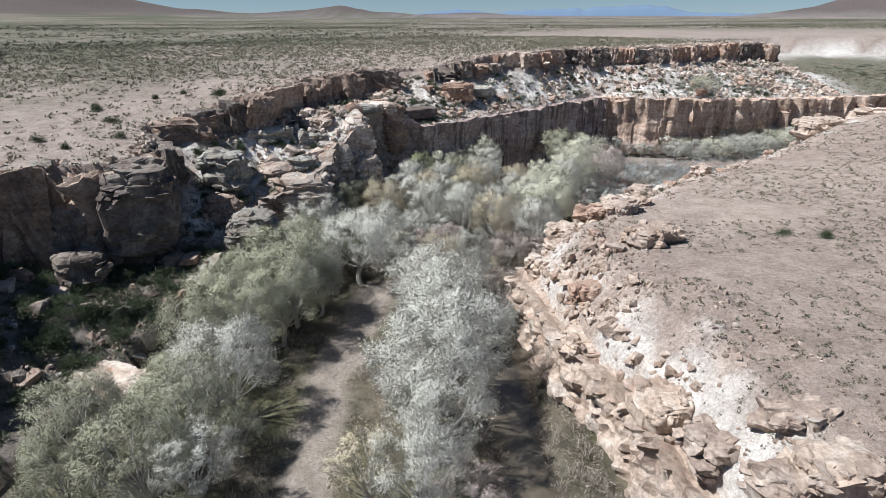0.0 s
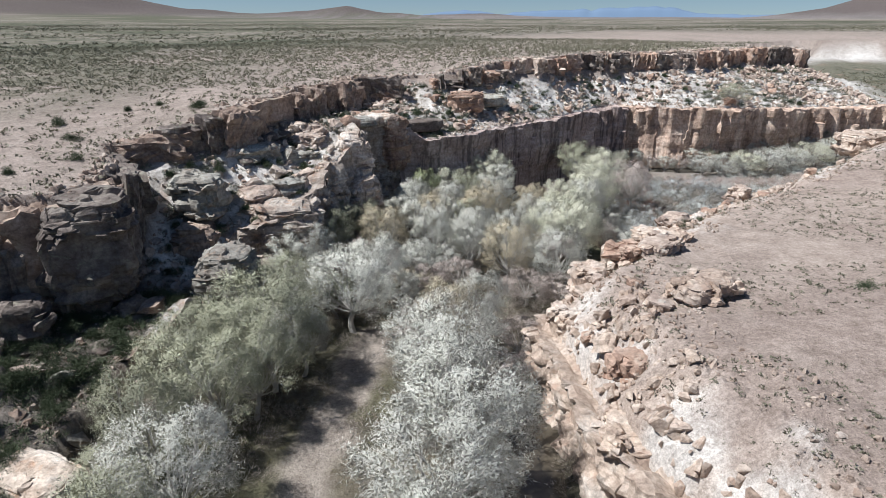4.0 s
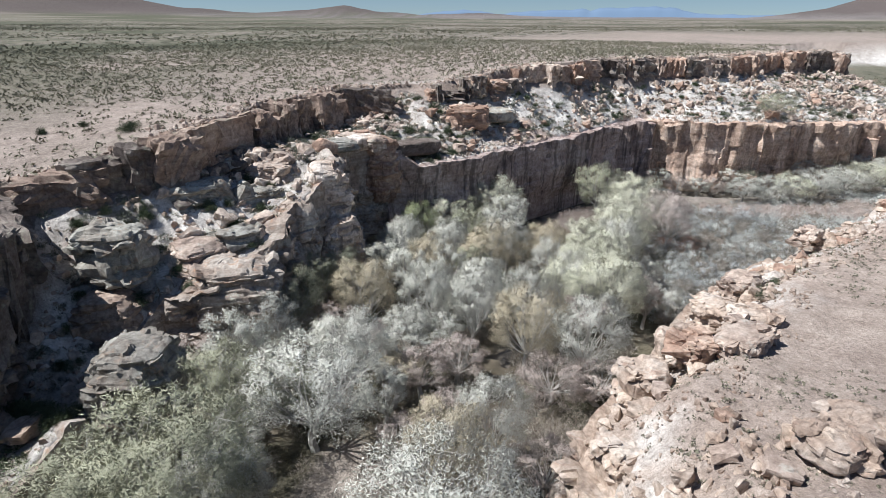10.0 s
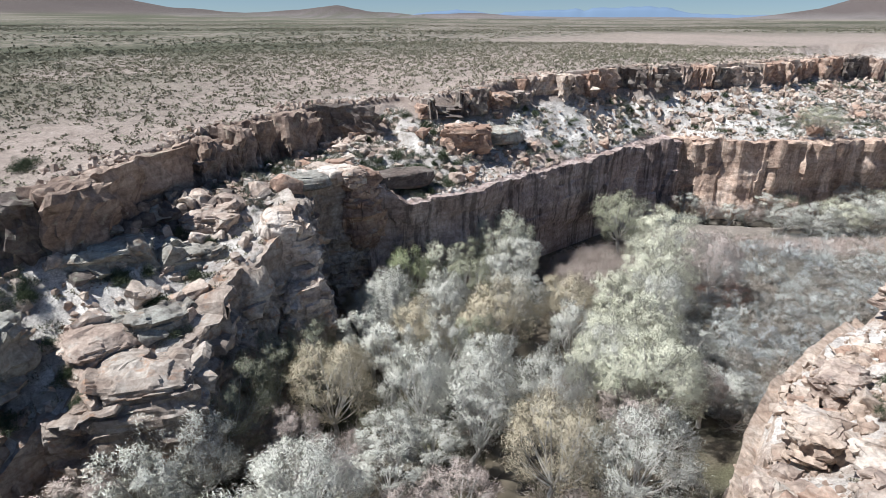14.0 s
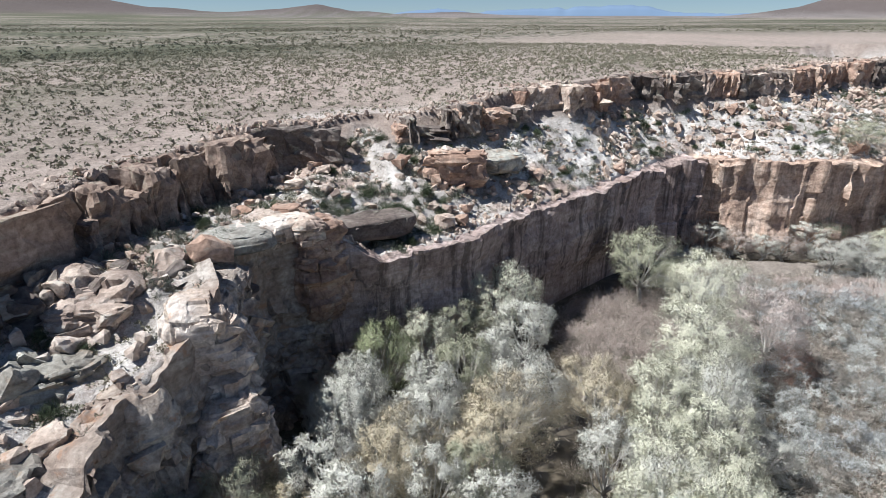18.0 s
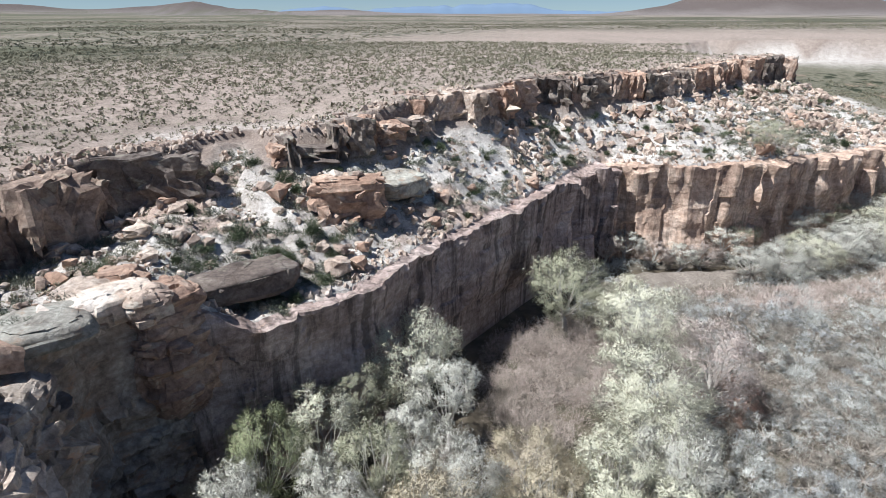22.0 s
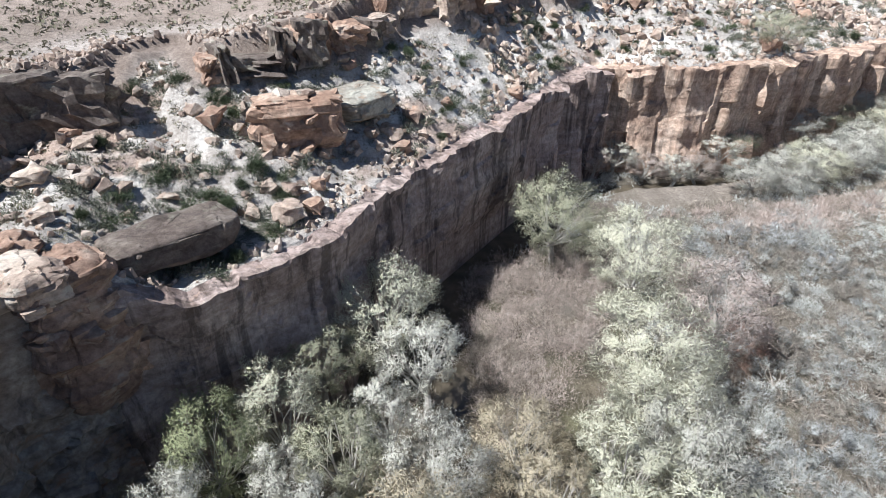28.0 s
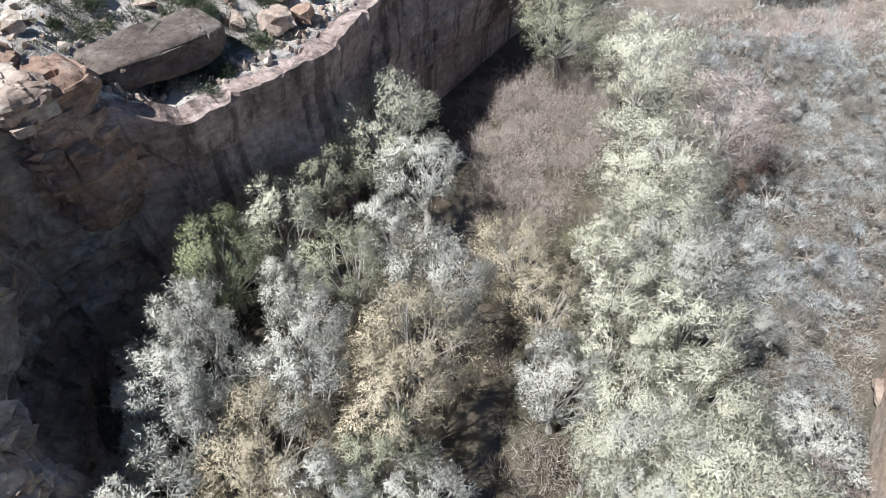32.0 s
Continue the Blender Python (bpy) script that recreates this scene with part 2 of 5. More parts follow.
    c_terrace = mix3(c_terrace, (0.17, 0.16, 0.11), (1 - white_hills) * smooth(8, 30, rim) * smooth(140, 175, x))
    c_terrace = mix3(c_terrace, (0.36, 0.22, 0.15), 0.7 * smooth(0.28, 0.5, fbm(x / 6, y / 6, 0, 47)))
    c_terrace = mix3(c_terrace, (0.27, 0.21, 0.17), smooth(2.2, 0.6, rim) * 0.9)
    # dark rubble and brush below the rim, their shade put into the soil colour
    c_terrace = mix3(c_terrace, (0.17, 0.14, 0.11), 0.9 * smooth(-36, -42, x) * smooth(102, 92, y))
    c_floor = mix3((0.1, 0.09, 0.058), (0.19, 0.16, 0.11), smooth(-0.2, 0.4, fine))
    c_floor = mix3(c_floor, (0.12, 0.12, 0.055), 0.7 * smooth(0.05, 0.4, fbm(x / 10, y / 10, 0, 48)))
    c_floor = mix3(c_floor, (0.33, 0.275, 0.225), smooth(4.2, 1.6, trail + 2.0 * fine) * 0.9)
    c_floor = mix3(c_floor, (0.44, 0.37, 0.31), smooth(14, 4, np.hypot((x - 67) / 1.3, (y - 195) * 2.2)))
    c_floor = mix3(c_floor, (0.40, 0.2, 0.11), smooth(7, 2, np.hypot(x - 48, y - 159)))
    c_floor = mix3(c_floor, (0.19, 0.165, 0.135), smooth(36, 50, x) * 0.7)
    c_mesa = mix3((0.32, 0.245, 0.198), (0.385, 0.303, 0.243), smooth(-0.3, 0.3, patch + 0.4 * fine))
    c_mesa = mix3(c_mesa, olive * 1.3, 0.75 * smooth(60, 160, mesa) * smooth(90, 140, y))
    edge = smooth(17, 7, (mesa + 5 * fine) * (1 + 0.9 * steep))
    c_mesa = mix3(c_mesa, mix3((0.46, 0.36, 0.285), (0.6, 0.55, 0.49), smooth(-0.2, 0.3, fbm(x / 5, y / 5, 0, 51))), edge)
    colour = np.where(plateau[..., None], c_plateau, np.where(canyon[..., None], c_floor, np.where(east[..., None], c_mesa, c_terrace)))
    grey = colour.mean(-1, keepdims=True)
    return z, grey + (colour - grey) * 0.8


def height(x, y):
    return float(ground(np.array([x]), np.array([y]))[0][0])


# ---- materials ----
def material(name):
    m = bpy.data.materials.new(name)
    m.use_nodes = True
    nodes, links = m.node_tree.nodes, m.node_tree.links
    return m, nodes, links, nodes["Principled BSDF"]


def ramp_node(nodes, stops):
    r = nodes.new("ShaderNodeValToRGB")
    while len(r.color_ramp.elements) < len(stops):
        r.color_ramp.elements.new(0.5)
    for e, (at, colour) in zip(r.color_ramp.elements, stops):
        e.position, e.color = at, (*colour, 1) if len(colour) == 3 else colour
    return r


def noise_node(nodes, links, scale, detail=6, rough=0.6, stretch=None, space="Object"):
    n = nodes.new("ShaderNodeTexNoise")
    n.inputs["Scale"].default_value, n.inputs["Detail"].default_value, n.inputs["Roughness"].default_value = scale, detail, rough
    place = nodes.new("ShaderNodeTexCoord").outputs[space] if space == "Object" else nodes.new("ShaderNodeNewGeometry").outputs["Position"]
    if stretch:
        mapping = nodes.new("ShaderNodeMapping")
        mapping.inputs["Scale"].default_value = stretch
        links.new(place, mapping.inputs["Vector"])
        place = mapping.outputs["Vector"]
    links.new(place, n.inputs["Vector"])
    return n


def blend(nodes, links, kind, factor, a, b):
    n = nodes.new("ShaderNodeMix")
    n.data_type, n.blend_type = "RGBA", kind
    for socket, value in ((n.inputs["Factor"], factor), (n.inputs["A"], a), (n.inputs["B"], b)):
        if isinstance(value, (int, float)):
            socket.default_value = value
        elif isinstance(value, tuple):
            socket.default_value = (*value, 1)
        else:
            links.new(value, socket)
    return n.outputs["Result"]


def bump(nodes, links, shader, source, strength, distance):
    b = nodes.new("ShaderNodeBump")
    b.inputs["Strength"].default_value, b.inputs["Distance"].default_value = strength, distance
    links.new(source, b.inputs["Height"])
    links.new(b.outputs["Normal"], shader.inputs["Normal"])


def ground_material():
    m, nodes, links, shader = material("desert_soil")
    tint = nodes.new("ShaderNodeAttribute")
    tint.attribute_name = "tint"
    grain = noise_node(nodes, links, 2.2, 8, 0.7)
    speck = noise_node(nodes, links, 0.35, 6, 0.75)
    shade = ramp_node(nodes, [(0.3, (0.68, 0.66, 0.64)), (0.62, (1.2, 1.2, 1.2))])
    links.new(grain.outputs["Fac"], shade.inputs["Fac"])
    colour = blend(nodes, links, "MULTIPLY", 1.0, tint.outputs["Color"], shade.outputs["Color"])
    shade2 = ramp_node(nodes, [(0.36, (0.78, 0.76, 0.75)), (0.6, (1.1, 1.1, 1.1))])
    links.new(speck.outputs["Fac"], shade2.inputs["Fac"])
    colour = blend(nodes, links, "MULTIPLY", 1.0, colour, shade2.outputs["Color"])
    gravel = noise_node(nodes, links, 7.0, 4, 0.8)
    shade3 = ramp_node(nodes, [(0.34, (0.62, 0.6, 0.59)), (0.5, (1.0, 1.0, 1.0)), (0.68, (1.3, 1.3, 1.3))])
    links.new(gravel.outputs["Fac"], shade3.inputs["Fac"])
    colour = blend(nodes, links, "MULTIPLY", 0.9, colour, shade3.outputs["Color"])
    # low scrub that far ground is dotted with
    cells = nodes.new("ShaderNodeTexVoronoi")
    cells.inputs["Scale"].default_value = 0.3
    links.new(nodes.new("ShaderNodeTexCoord").outputs["Object"], cells.inputs["Vector"])
    dots = ramp_node(nodes, [(0.34, (1, 1, 1)), (0.5, (0, 0, 0))])
    links.new(cells.outputs["Distance"], dots.inputs["Fac"])
    scrub = nodes.new("ShaderNodeAttribute")
    scrub.attribute_name = "scrub"
    amount = nodes.new("ShaderNodeMath")
    amount.operation = "MULTIPLY"
    links.new(dots.outputs["Color"], amount.inputs[0])
    links.new(scrub.outputs["Fac"], amount.inputs[1])
    colour = blend(nodes, links, "MIX", amount.outputs["Value"], colour, (0.1, 0.098, 0.065))
    bushes = nodes.new("ShaderNodeTexVoronoi")
    bushes.inputs["Scale"].default_value = 0.1
    links.new(nodes.new("ShaderNodeTexCoord").outputs["Object"], bushes.inputs["Vector"])
    spread = ramp_node(nodes, [(0.26, (1, 1, 1)), (0.36, (0, 0, 0))])
    links.new(bushes.outputs["Distance"], spread.inputs["Fac"])
    thick = nodes.new("ShaderNodeMath")
    thick.operation = "MULTIPLY"
    links.new(spread.outputs["Color"], thick.inputs[0])
    links.new(scrub.outputs["Fac"], thick.inputs[1])
    colour = blend(nodes, links, "MIX", thick.outputs["Value"], colour, (0.035, 0.04, 0.024))
    links.new(colour, shader.inputs["Base Color"])
    shader.inputs["Roughness"].default_value = 0.95
    shader.inputs["Specular IOR Level"].default_value = 0.15
    bump(nodes, links, shader, grain.outputs["Fac"], 0.9, 0.35)
    return m


def rock_material(name, light, mid, dark, patch, streak=0.0, scale=1.0):
    """Sandstone: light to dark by patches, lichen or stain in patch colour, with dark streaks down steep faces."""
    m, nodes, links, shader = material(name)
    large = noise_node(nodes, links, 0.22 * scale, 6, 0.65, None, "World")
    small = noise_node(nodes, links, 1.6 * scale, 8, 0.72, None, "World")
    beds = noise_node(nodes, links, 1.0 * scale, 4, 0.6, (0.12, 0.12, 1.1), "World")
    base = ramp_node(nodes, [(0.32, dark), (0.5, mid), (0.66, light)])
    links.new(large.outputs["Fac"], base.inputs["Fac"])
    shade = ramp_node(nodes, [(0.3, (0.55, 0.53, 0.52)), (0.65, (1.25, 1.25, 1.25))])
    links.new(small.outputs["Fac"], shade.inputs["Fac"])
    colour = blend(nodes, links, "MULTIPLY", 1.0, base.outputs["Color"], shade.outputs["Color"])
    bed = ramp_node(nodes, [(0.38, (0.8, 0.76, 0.74)), (0.6, (1.1, 1.1, 1.1))])
    links.new(beds.outputs["Fac"], bed.inputs["Fac"])
    colour = blend(nodes, links, "MULTIPLY", 0.8, colour, bed.outputs["Color"])
    spot = noise_node(nodes, links, 0.5 * scale, 5, 0.7, (1, 1, 1.6), "World")
    where = ramp_node(nodes, [(0.56, (0, 0, 0)), (0.68, (0.85, 0.85, 0.85))])
    links.new(spot.outputs["Fac"], where.inputs["Fac"])
    colour = blend(nodes, links, "MIX", where.outputs["Color"], colour, patch)
    joints = nodes.new("ShaderNodeTexVoronoi")
    joints.feature = "DISTANCE_TO_EDGE"
    joints.inputs["Scale"].default_value = 0.3 * scale
    bent = nodes.new("ShaderNodeVectorMath")
    bent.operation = "MULTIPLY_ADD"
    links.new(small.outputs["Color"], bent.inputs[0])
    bent.inputs[1].default_value = (0.9, 0.9, 0.9)
    links.new(nodes.new("ShaderNodeNewGeometry").outputs["Position"], bent.inputs[2])
    links.new(bent.outputs["Vector"], joints.inputs["Vector"])
    line = ramp_node(nodes, [(0.0, (0.42, 0.4, 0.39)), (0.05, (1, 1, 1))])
    links.new(joints.outputs["Distance"], line.inputs["Fac"])
    colour = blend(nodes, links, "MULTIPLY", 0.25 if streak else 0.4, colour, line.outputs["Color"])
    if streak:
        runs = noise_node(nodes, links, 1.0, 6, 0.65, (0.5, 0.5, 0.03), "World")
        gate = ramp_node(nodes, [(0.5, (1, 1, 1)), (0.58, (1 - streak, 1 - streak, 1 - streak))])
        links.new(runs.outputs["Fac"], gate.inputs["Fac"])
        colour = blend(nodes, links, "MULTIPLY", 1.0, colour, gate.outputs["Color"])
        pale = noise_node(nodes, links, 1.0, 5, 0.65, (0.6, 0.6, 0.04), "World")
        wash = ramp_node(nodes, [(0.6, (0, 0, 0)), (0.72, (0.7, 0.7, 0.7))])
        links.new(pale.outputs["Fac"], wash.inputs["Fac"])
        colour = blend(nodes, links, "MIX", wash.outputs["Color"], colour, light)
    info = nodes.new("ShaderNodeObjectInfo")
    own = ramp_node(nodes, [(0.0, (0.82, 0.8, 0.8)), (1.0, (1.12, 1.1, 1.08))])
    links.new(info.outputs["Random"], own.inputs["Fac"])
    colour = blend(nodes, links, "MULTIPLY", 1.0, colour, own.outputs["Color"])
    links.new(colour, shader.inputs["Base Color"])
    shader.inputs["Roughness"].default_value = 0.92
    shader.inputs["Specular IOR Level"].default_value = 0.2
    bump(nodes, links, shader, small.outputs["Fac"], 1.0, 0.3)
    return m


def plant_material(name, a, b, spread=0.25):
    m, nodes, links, shader = material(name)
    island = nodes.new("ShaderNodeNewGeometry")
    base = ramp_node(nodes, [(0.0, a), (1.0, b)])
    links.new(island.outputs["Random Per Island"], base.inputs["Fac"])
    info = nodes.new("ShaderNodeObjectInfo")
    own = ramp_node(nodes, [(0.0, (1 - spread,) * 3), (1.0, (1 + spread,) * 3)])
    links.new(info.outputs["Random"], own.inputs["Fac"])
    links.new(blend(nodes, links, "MULTIPLY", 1.0, base.outputs["Color"], own.outputs["Color"]), shader.inputs["Base Color"])
    shader.inputs["Roughness"].default_value = 0.85
    shader.inputs["Specular IOR Level"].default_value = 0.2
    return m


def bark_material():
    m, nodes, links, shader = material("pale_bark")
    n = noise_node(nodes, links, 3.0, 6, 0.7, (1, 1, 0.3))
    r = ramp_node(nodes, [(0.3, (0.24, 0.22, 0.19)), (0.6, (0.47, 0.445, 0.405))])
    links.new(n.outputs["Fac"], r.inputs["Fac"])
    links.new(r.outputs["Color"], shader.inputs["Base Color"])
    shader.inputs["Roughness"].default_value = 0.9
    bump(nodes, links, shader, n.outputs["Fac"], 0.6, 0.05)
    return m


def water_material():
    m, nodes, links, shader = material("murky_water")
    n = noise_node(nodes, links, 0.4, 4, 0.6)
    r = ramp_node(nodes, [(0.35, (0.075, 0.063, 0.045)), (0.65, (0.13, 0.108, 0.08))])
    links.new(n.outputs["Fac"], r.inputs["Fac"])
    links.new(r.outputs["Color"], shader.inputs["Base Color"])
    shader.inputs["Roughness"].default_value = 0.12
    bump(nodes, links, shader, noise_node(nodes, links, 2.5, 3).outputs["Fac"], 0.12, 0.04)
    return m


SOIL = ground_material()
ROCK_WALL = rock_material("streaked_wall_rock", (0.66, 0.57, 0.52), (0.5, 0.41, 0.37), (0.35, 0.28, 0.25), (0.5, 0.37, 0.3), 0.55)
ROCK_EAST = rock_material("orange_wall_rock", (0.72, 0.6, 0.5), (0.58, 0.44, 0.345), (0.4, 0.29, 0.23), (0.66, 0.52, 0.42), 0.35)
ROCK_RED = rock_material("red_sandstone", (0.56, 0.45, 0.365), (0.47, 0.335, 0.255), (0.33, 0.22, 0.165), (0.54, 0.47, 0.385))
ROCK_TAN = rock_material("tan_sandstone", (0.62, 0.54, 0.46), (0.5, 0.41, 0.34), (0.35, 0.275, 0.23), (0.57, 0.54, 0.47))
ROCK_BROWN = rock_material("brown_varnished_rock", (0.48, 0.39, 0.32), (0.35, 0.27, 0.215), (0.22, 0.165, 0.135), (0.42, 0.37, 0.29))
ROCK_PALE = rock_material("pale_sandstone", (0.78, 0.73, 0.66), (0.64, 0.555, 0.47), (0.46, 0.365, 0.29), (0.52, 0.33, 0.22))
ROCK_BLUFF = rock_material("bluff_sandstone", (0.58, 0.54, 0.475), (0.44, 0.38, 0.32), (0.3, 0.235, 0.19), (0.46, 0.28, 0.18))
ROCK_CREAM = rock_material("cream_sandstone", (0.66, 0.595, 0.52), (0.55, 0.455, 0.37), (0.43, 0.335, 0.265), (0.48, 0.345, 0.265))
ROCK_GREEN = rock_material("lichen_sandstone", (0.47, 0.47, 0.415), (0.37, 0.36, 0.315), (0.26, 0.23, 0.195), (0.38, 0.27, 0.19))
ROCK_DARK = rock_material("dark_varnished_rock", (0.32, 0.29, 0.25), (0.2, 0.17, 0.15), (0.11, 0.095, 0.085), (0.3, 0.29, 0.23))
BARK = bark_material()
WATER = water_material()
TWIG_GREY = plant_material("grey_twigs", (0.5, 0.488, 0.425), (0.64, 0.625, 0.55), 0.13)
TWIG_BUD = plant_material("budding_twigs", (0.54, 0.525, 0.4), (0.69, 0.675, 0.53), 0.1)
TWIG_SAGE = plant_material("dull_green_twigs", (0.29, 0.285, 0.198), (0.41, 0.41, 0.296), 0.15)
TWIG_TAN = plant_material("tan_twigs", (0.43, 0.365, 0.255), (0.59, 0.52, 0.385), 0.12)
TWIG_GREEN = plant_material("green_twigs", (0.3, 0.325, 0.18), (0.43, 0.455, 0.275), 0.1)
TWIG_BROWN = plant_material("brown_twigs", (0.35, 0.285, 0.25), (0.56, 0.475, 0.42), 0.16)
TWIG_RED = plant_material("rusty_twigs", (0.33, 0.185, 0.14), (0.54, 0.38, 0.32), 0.12)
TWIG_PINK = plant_material("pinkish_twigs", (0.42, 0.335, 0.29), (0.62, 0.54, 0.49), 0.1)
THICKET = plant_material("grey_brown_thicket", (0.13, 0.108, 0.085), (0.4, 0.35, 0.3))
SAGE = plant_material("pale_grey_shrubs", (0.41, 0.417, 0.39), (0.59, 0.6, 0.56), 0.12)
SAGE_BLUE = plant_material("blue_grey_shrubs", (0.34, 0.352, 0.347), (0.51, 0.525, 0.515), 0.12)
SAGE_DULL = plant_material("dull_shrubs", (0.23, 0.205, 0.175), (0.39, 0.36, 0.315), 0.12)
GRASS = plant_material("dry_grass", (0.1, 0.095, 0.045), (0.3, 0.26, 0.15))
SCRUB = plant_material("desert_scrub", (0.125, 0.118, 0.082), (0.26, 0.245, 0.175))
BUSH = plant_material("grey_green_bushes", (0.1, 0.105, 0.08), (0.26, 0.27, 0.21))
JUNIPER = plant_material("dark_evergreen", (0.035, 0.05, 0.025), (0.11, 0.13, 0.075))


# ---- mesh helpers ----
def mesh_of(name, verts, faces, mat, flat=True, crack=0):
    me = bpy.data.meshes.new(name)
    verts, faces = np.asarray(verts, np.float32), np.asarray(faces, np.int32)
    n, k = faces.shape
    me.vertices.add(len(verts))
    me.vertices.foreach_set("co", verts.ravel())
    me.loops.add(n * k)
    me.loops.foreach_set("vertex_index", faces.ravel())
    me.polygons.add(n)
    me.polygons.foreach_set("loop_start", np.arange(0, n * k, k, dtype=np.int32))
    me.update(calc_edges=True)
    me.validate()
    me.polygons.foreach_set("use_smooth", np.full(len(me.polygons), not flat))
    if crack:
        me.set_sharp_from_angle(angle=radians(crack))
    me.materials.append(mat)
    return me


def part_of(name, me, parent, label=""):
    ob = new(name, me)
    ob.parent = parent
    return tagged(ob, label)


def empty(name, m=None):
    ob = new(name)
    if m is not None:
        ob.matrix_basis = m
    return ob


def grid_faces(rows, cols):
    a = (np.arange(rows - 1)[:, None] * cols + np.arange(cols - 1)[None, :]).ravel()
    return np.stack([a, a + 1, a + cols + 1, a + cols], 1)


# ---- ground ----
def spaced(lo, hi, step, reach, growth):
    """Places along one axis: even in the middle, wider and wider apart outside."""
    out, d = [hi], step
    while out[-1] < reach:
        d *= growth
        out.append(out[-1] + d)
    under, d = [lo], step
    while under[-1] > -reach:
        d *= growth
        under.append(under[-1] - d)
    return np.array(under[::-1] + list(np.arange(lo + step, hi, step)) + out)


gx, gy = spaced(-75, 135, 0.65, 4600, 1.07), spaced(25, 262, 0.65, 4600, 1.07)
X, Y = np.meshgrid(gx, gy)
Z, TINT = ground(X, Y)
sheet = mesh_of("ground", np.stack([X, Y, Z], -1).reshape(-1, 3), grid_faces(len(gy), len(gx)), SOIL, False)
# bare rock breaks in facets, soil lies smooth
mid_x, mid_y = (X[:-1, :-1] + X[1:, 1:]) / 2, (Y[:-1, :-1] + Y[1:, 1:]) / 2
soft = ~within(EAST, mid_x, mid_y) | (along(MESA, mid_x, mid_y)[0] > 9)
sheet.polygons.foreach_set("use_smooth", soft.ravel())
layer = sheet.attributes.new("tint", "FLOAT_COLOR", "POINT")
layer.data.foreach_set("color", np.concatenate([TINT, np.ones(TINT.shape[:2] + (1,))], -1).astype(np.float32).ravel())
rim_d, _ = along(RIM, X, Y)
mesa_d, _ = along(MESA, X, Y)
dotted = np.where(within(PLATEAU, X, Y), smooth(110, 170, rim_d) * smooth(2600, 1500, np.hypot(X, Y)), np.where(within(EAST, X, Y), smooth(90, 140, mesa_d), smooth(150, 190, X) * smooth(30, 60, rim_d) * ~within(CANYON, X, Y)))
sheet.attributes.new("scrub", "FLOAT", "POINT").data.foreach_set("value", dotted.astype(np.float32).ravel())
tagged(new("ground", sheet), "sandy desert ground with a tree-filled canyon cut into it", "ground", kind="structure")


# ---- cliffs ----
def resample(line, step, start=None, end=None):
    """Even places along a line: x, y and its other values, and the outward side to its right."""
    line = np.array(line, float)
    if start is not None:
        line = line[start:end]
    run = np.r_[0, np.cumsum(np.hypot(*np.diff(line[:, :2], axis=0).T))]
    s = np.arange(0, run[-1], step)
    rows = np.stack([np.interp(s, run, line[:, n]) for n in range(line.shape[1])], 1)
    for _ in range(3):
        rows[1:-1, :2] = (rows[:-2, :2] + 2 * rows[1:-1, :2] + rows[2:, :2]) / 4
    tangent = np.gradient(rows[:, :2], axis=0)
    tangent /= np.linalg.norm(tangent, axis=1)[:, None]
    return s, rows, np.stack([tangent[:, 1], -tangent[:, 0]], 1)


def cliff(name, line, start, end, mat, label, profile, relief, seed, step=0.6, side=1, back=3.0, flat=True, broken=0.0):
    """A rock face along a line. profile(v, s): how far it stands out at height v from foot (0) to top (1)."""
    s, rows, out = resample(line, step, start, end)
    out = out * side
    count = int(np.max(rows[:, 2] - rows[:, 3]) / step) + 2
    v = np.linspace(0, 1, count)
    S, V = np.meshgrid(s, v)
    base_z = rows[None, :, 3] - 0.8 + (rows[None, :, 2] - rows[None, :, 3] + 0.8) * V
    px, py = rows[None, :, 0] + 0 * V, rows[None, :, 1] + 0 * V
    push = np.maximum(profile(V, S, px, py) + relief(px, py, base_z, S), 0.5)
    x, y = px + out[None, :, 0] * push, py + out[None, :, 1] * push
    z = base_z + 0.35 * fbm(x / 1.3, y / 1.3, base_z / 1.3, seed + 5) + 0.5 * fbm(S / 3.1, 0 * S, 0, seed + 6) * V + 1.1 * (hash3(np.floor(S / 2.7 + fbm(S / 4, 0 * S, 0, seed + 7)), 0 * S, 0 * S, seed) - 0.6) * smooth(0.86, 1.0, V) * (0.55 + 0.45 * smooth(38, 48, px))
    z = z + broken * np.maximum(0, hash3(np.floor(S / 4.3 + fbm(S / 5, 0 * S, 0, seed + 9)), 0 * S, 0 * S, seed + 3) - 0.35) * smooth(0.5, 0.95, V)
    # the top runs back into the slope behind
    layers = [np.stack([x, y, z], -1)]
    for n, d in enumerate((0.12 * back, 0.35 * back, 0.65 * back, back)):
        bx, by = px[-1] - out[:, 0] * d, py[-1] - out[:, 1] * d
        bz = ground(bx, by)[0] - (0, 0, 0, 0.6)[n] + (0.5 * blocky(bx, by, 0 * bx, 1.3, seed + 8) + 0.3 * fbm(bx, by, 0, seed + 4)) * (n < 3)
        if n < 3:
            bz = np.maximum(bz, z[-1] - 0.35 * (n + 1) + 0.3 * blocky(bx, by, 0 * bx, 1.1, seed + 2))
        layers.append(np.stack([bx, by, bz], -1)[None])
    verts = np.concatenate(layers, 0)
    faces = grid_faces(verts.shape[0], verts.shape[1])
    if side < 0:
        faces = faces[:, ::-1]
    me = mesh_of(name, verts.reshape(-1, 3), faces, mat, flat, 0 if flat else 32)
    return tagged(new(name, me), label, "cliff", kind="structure")


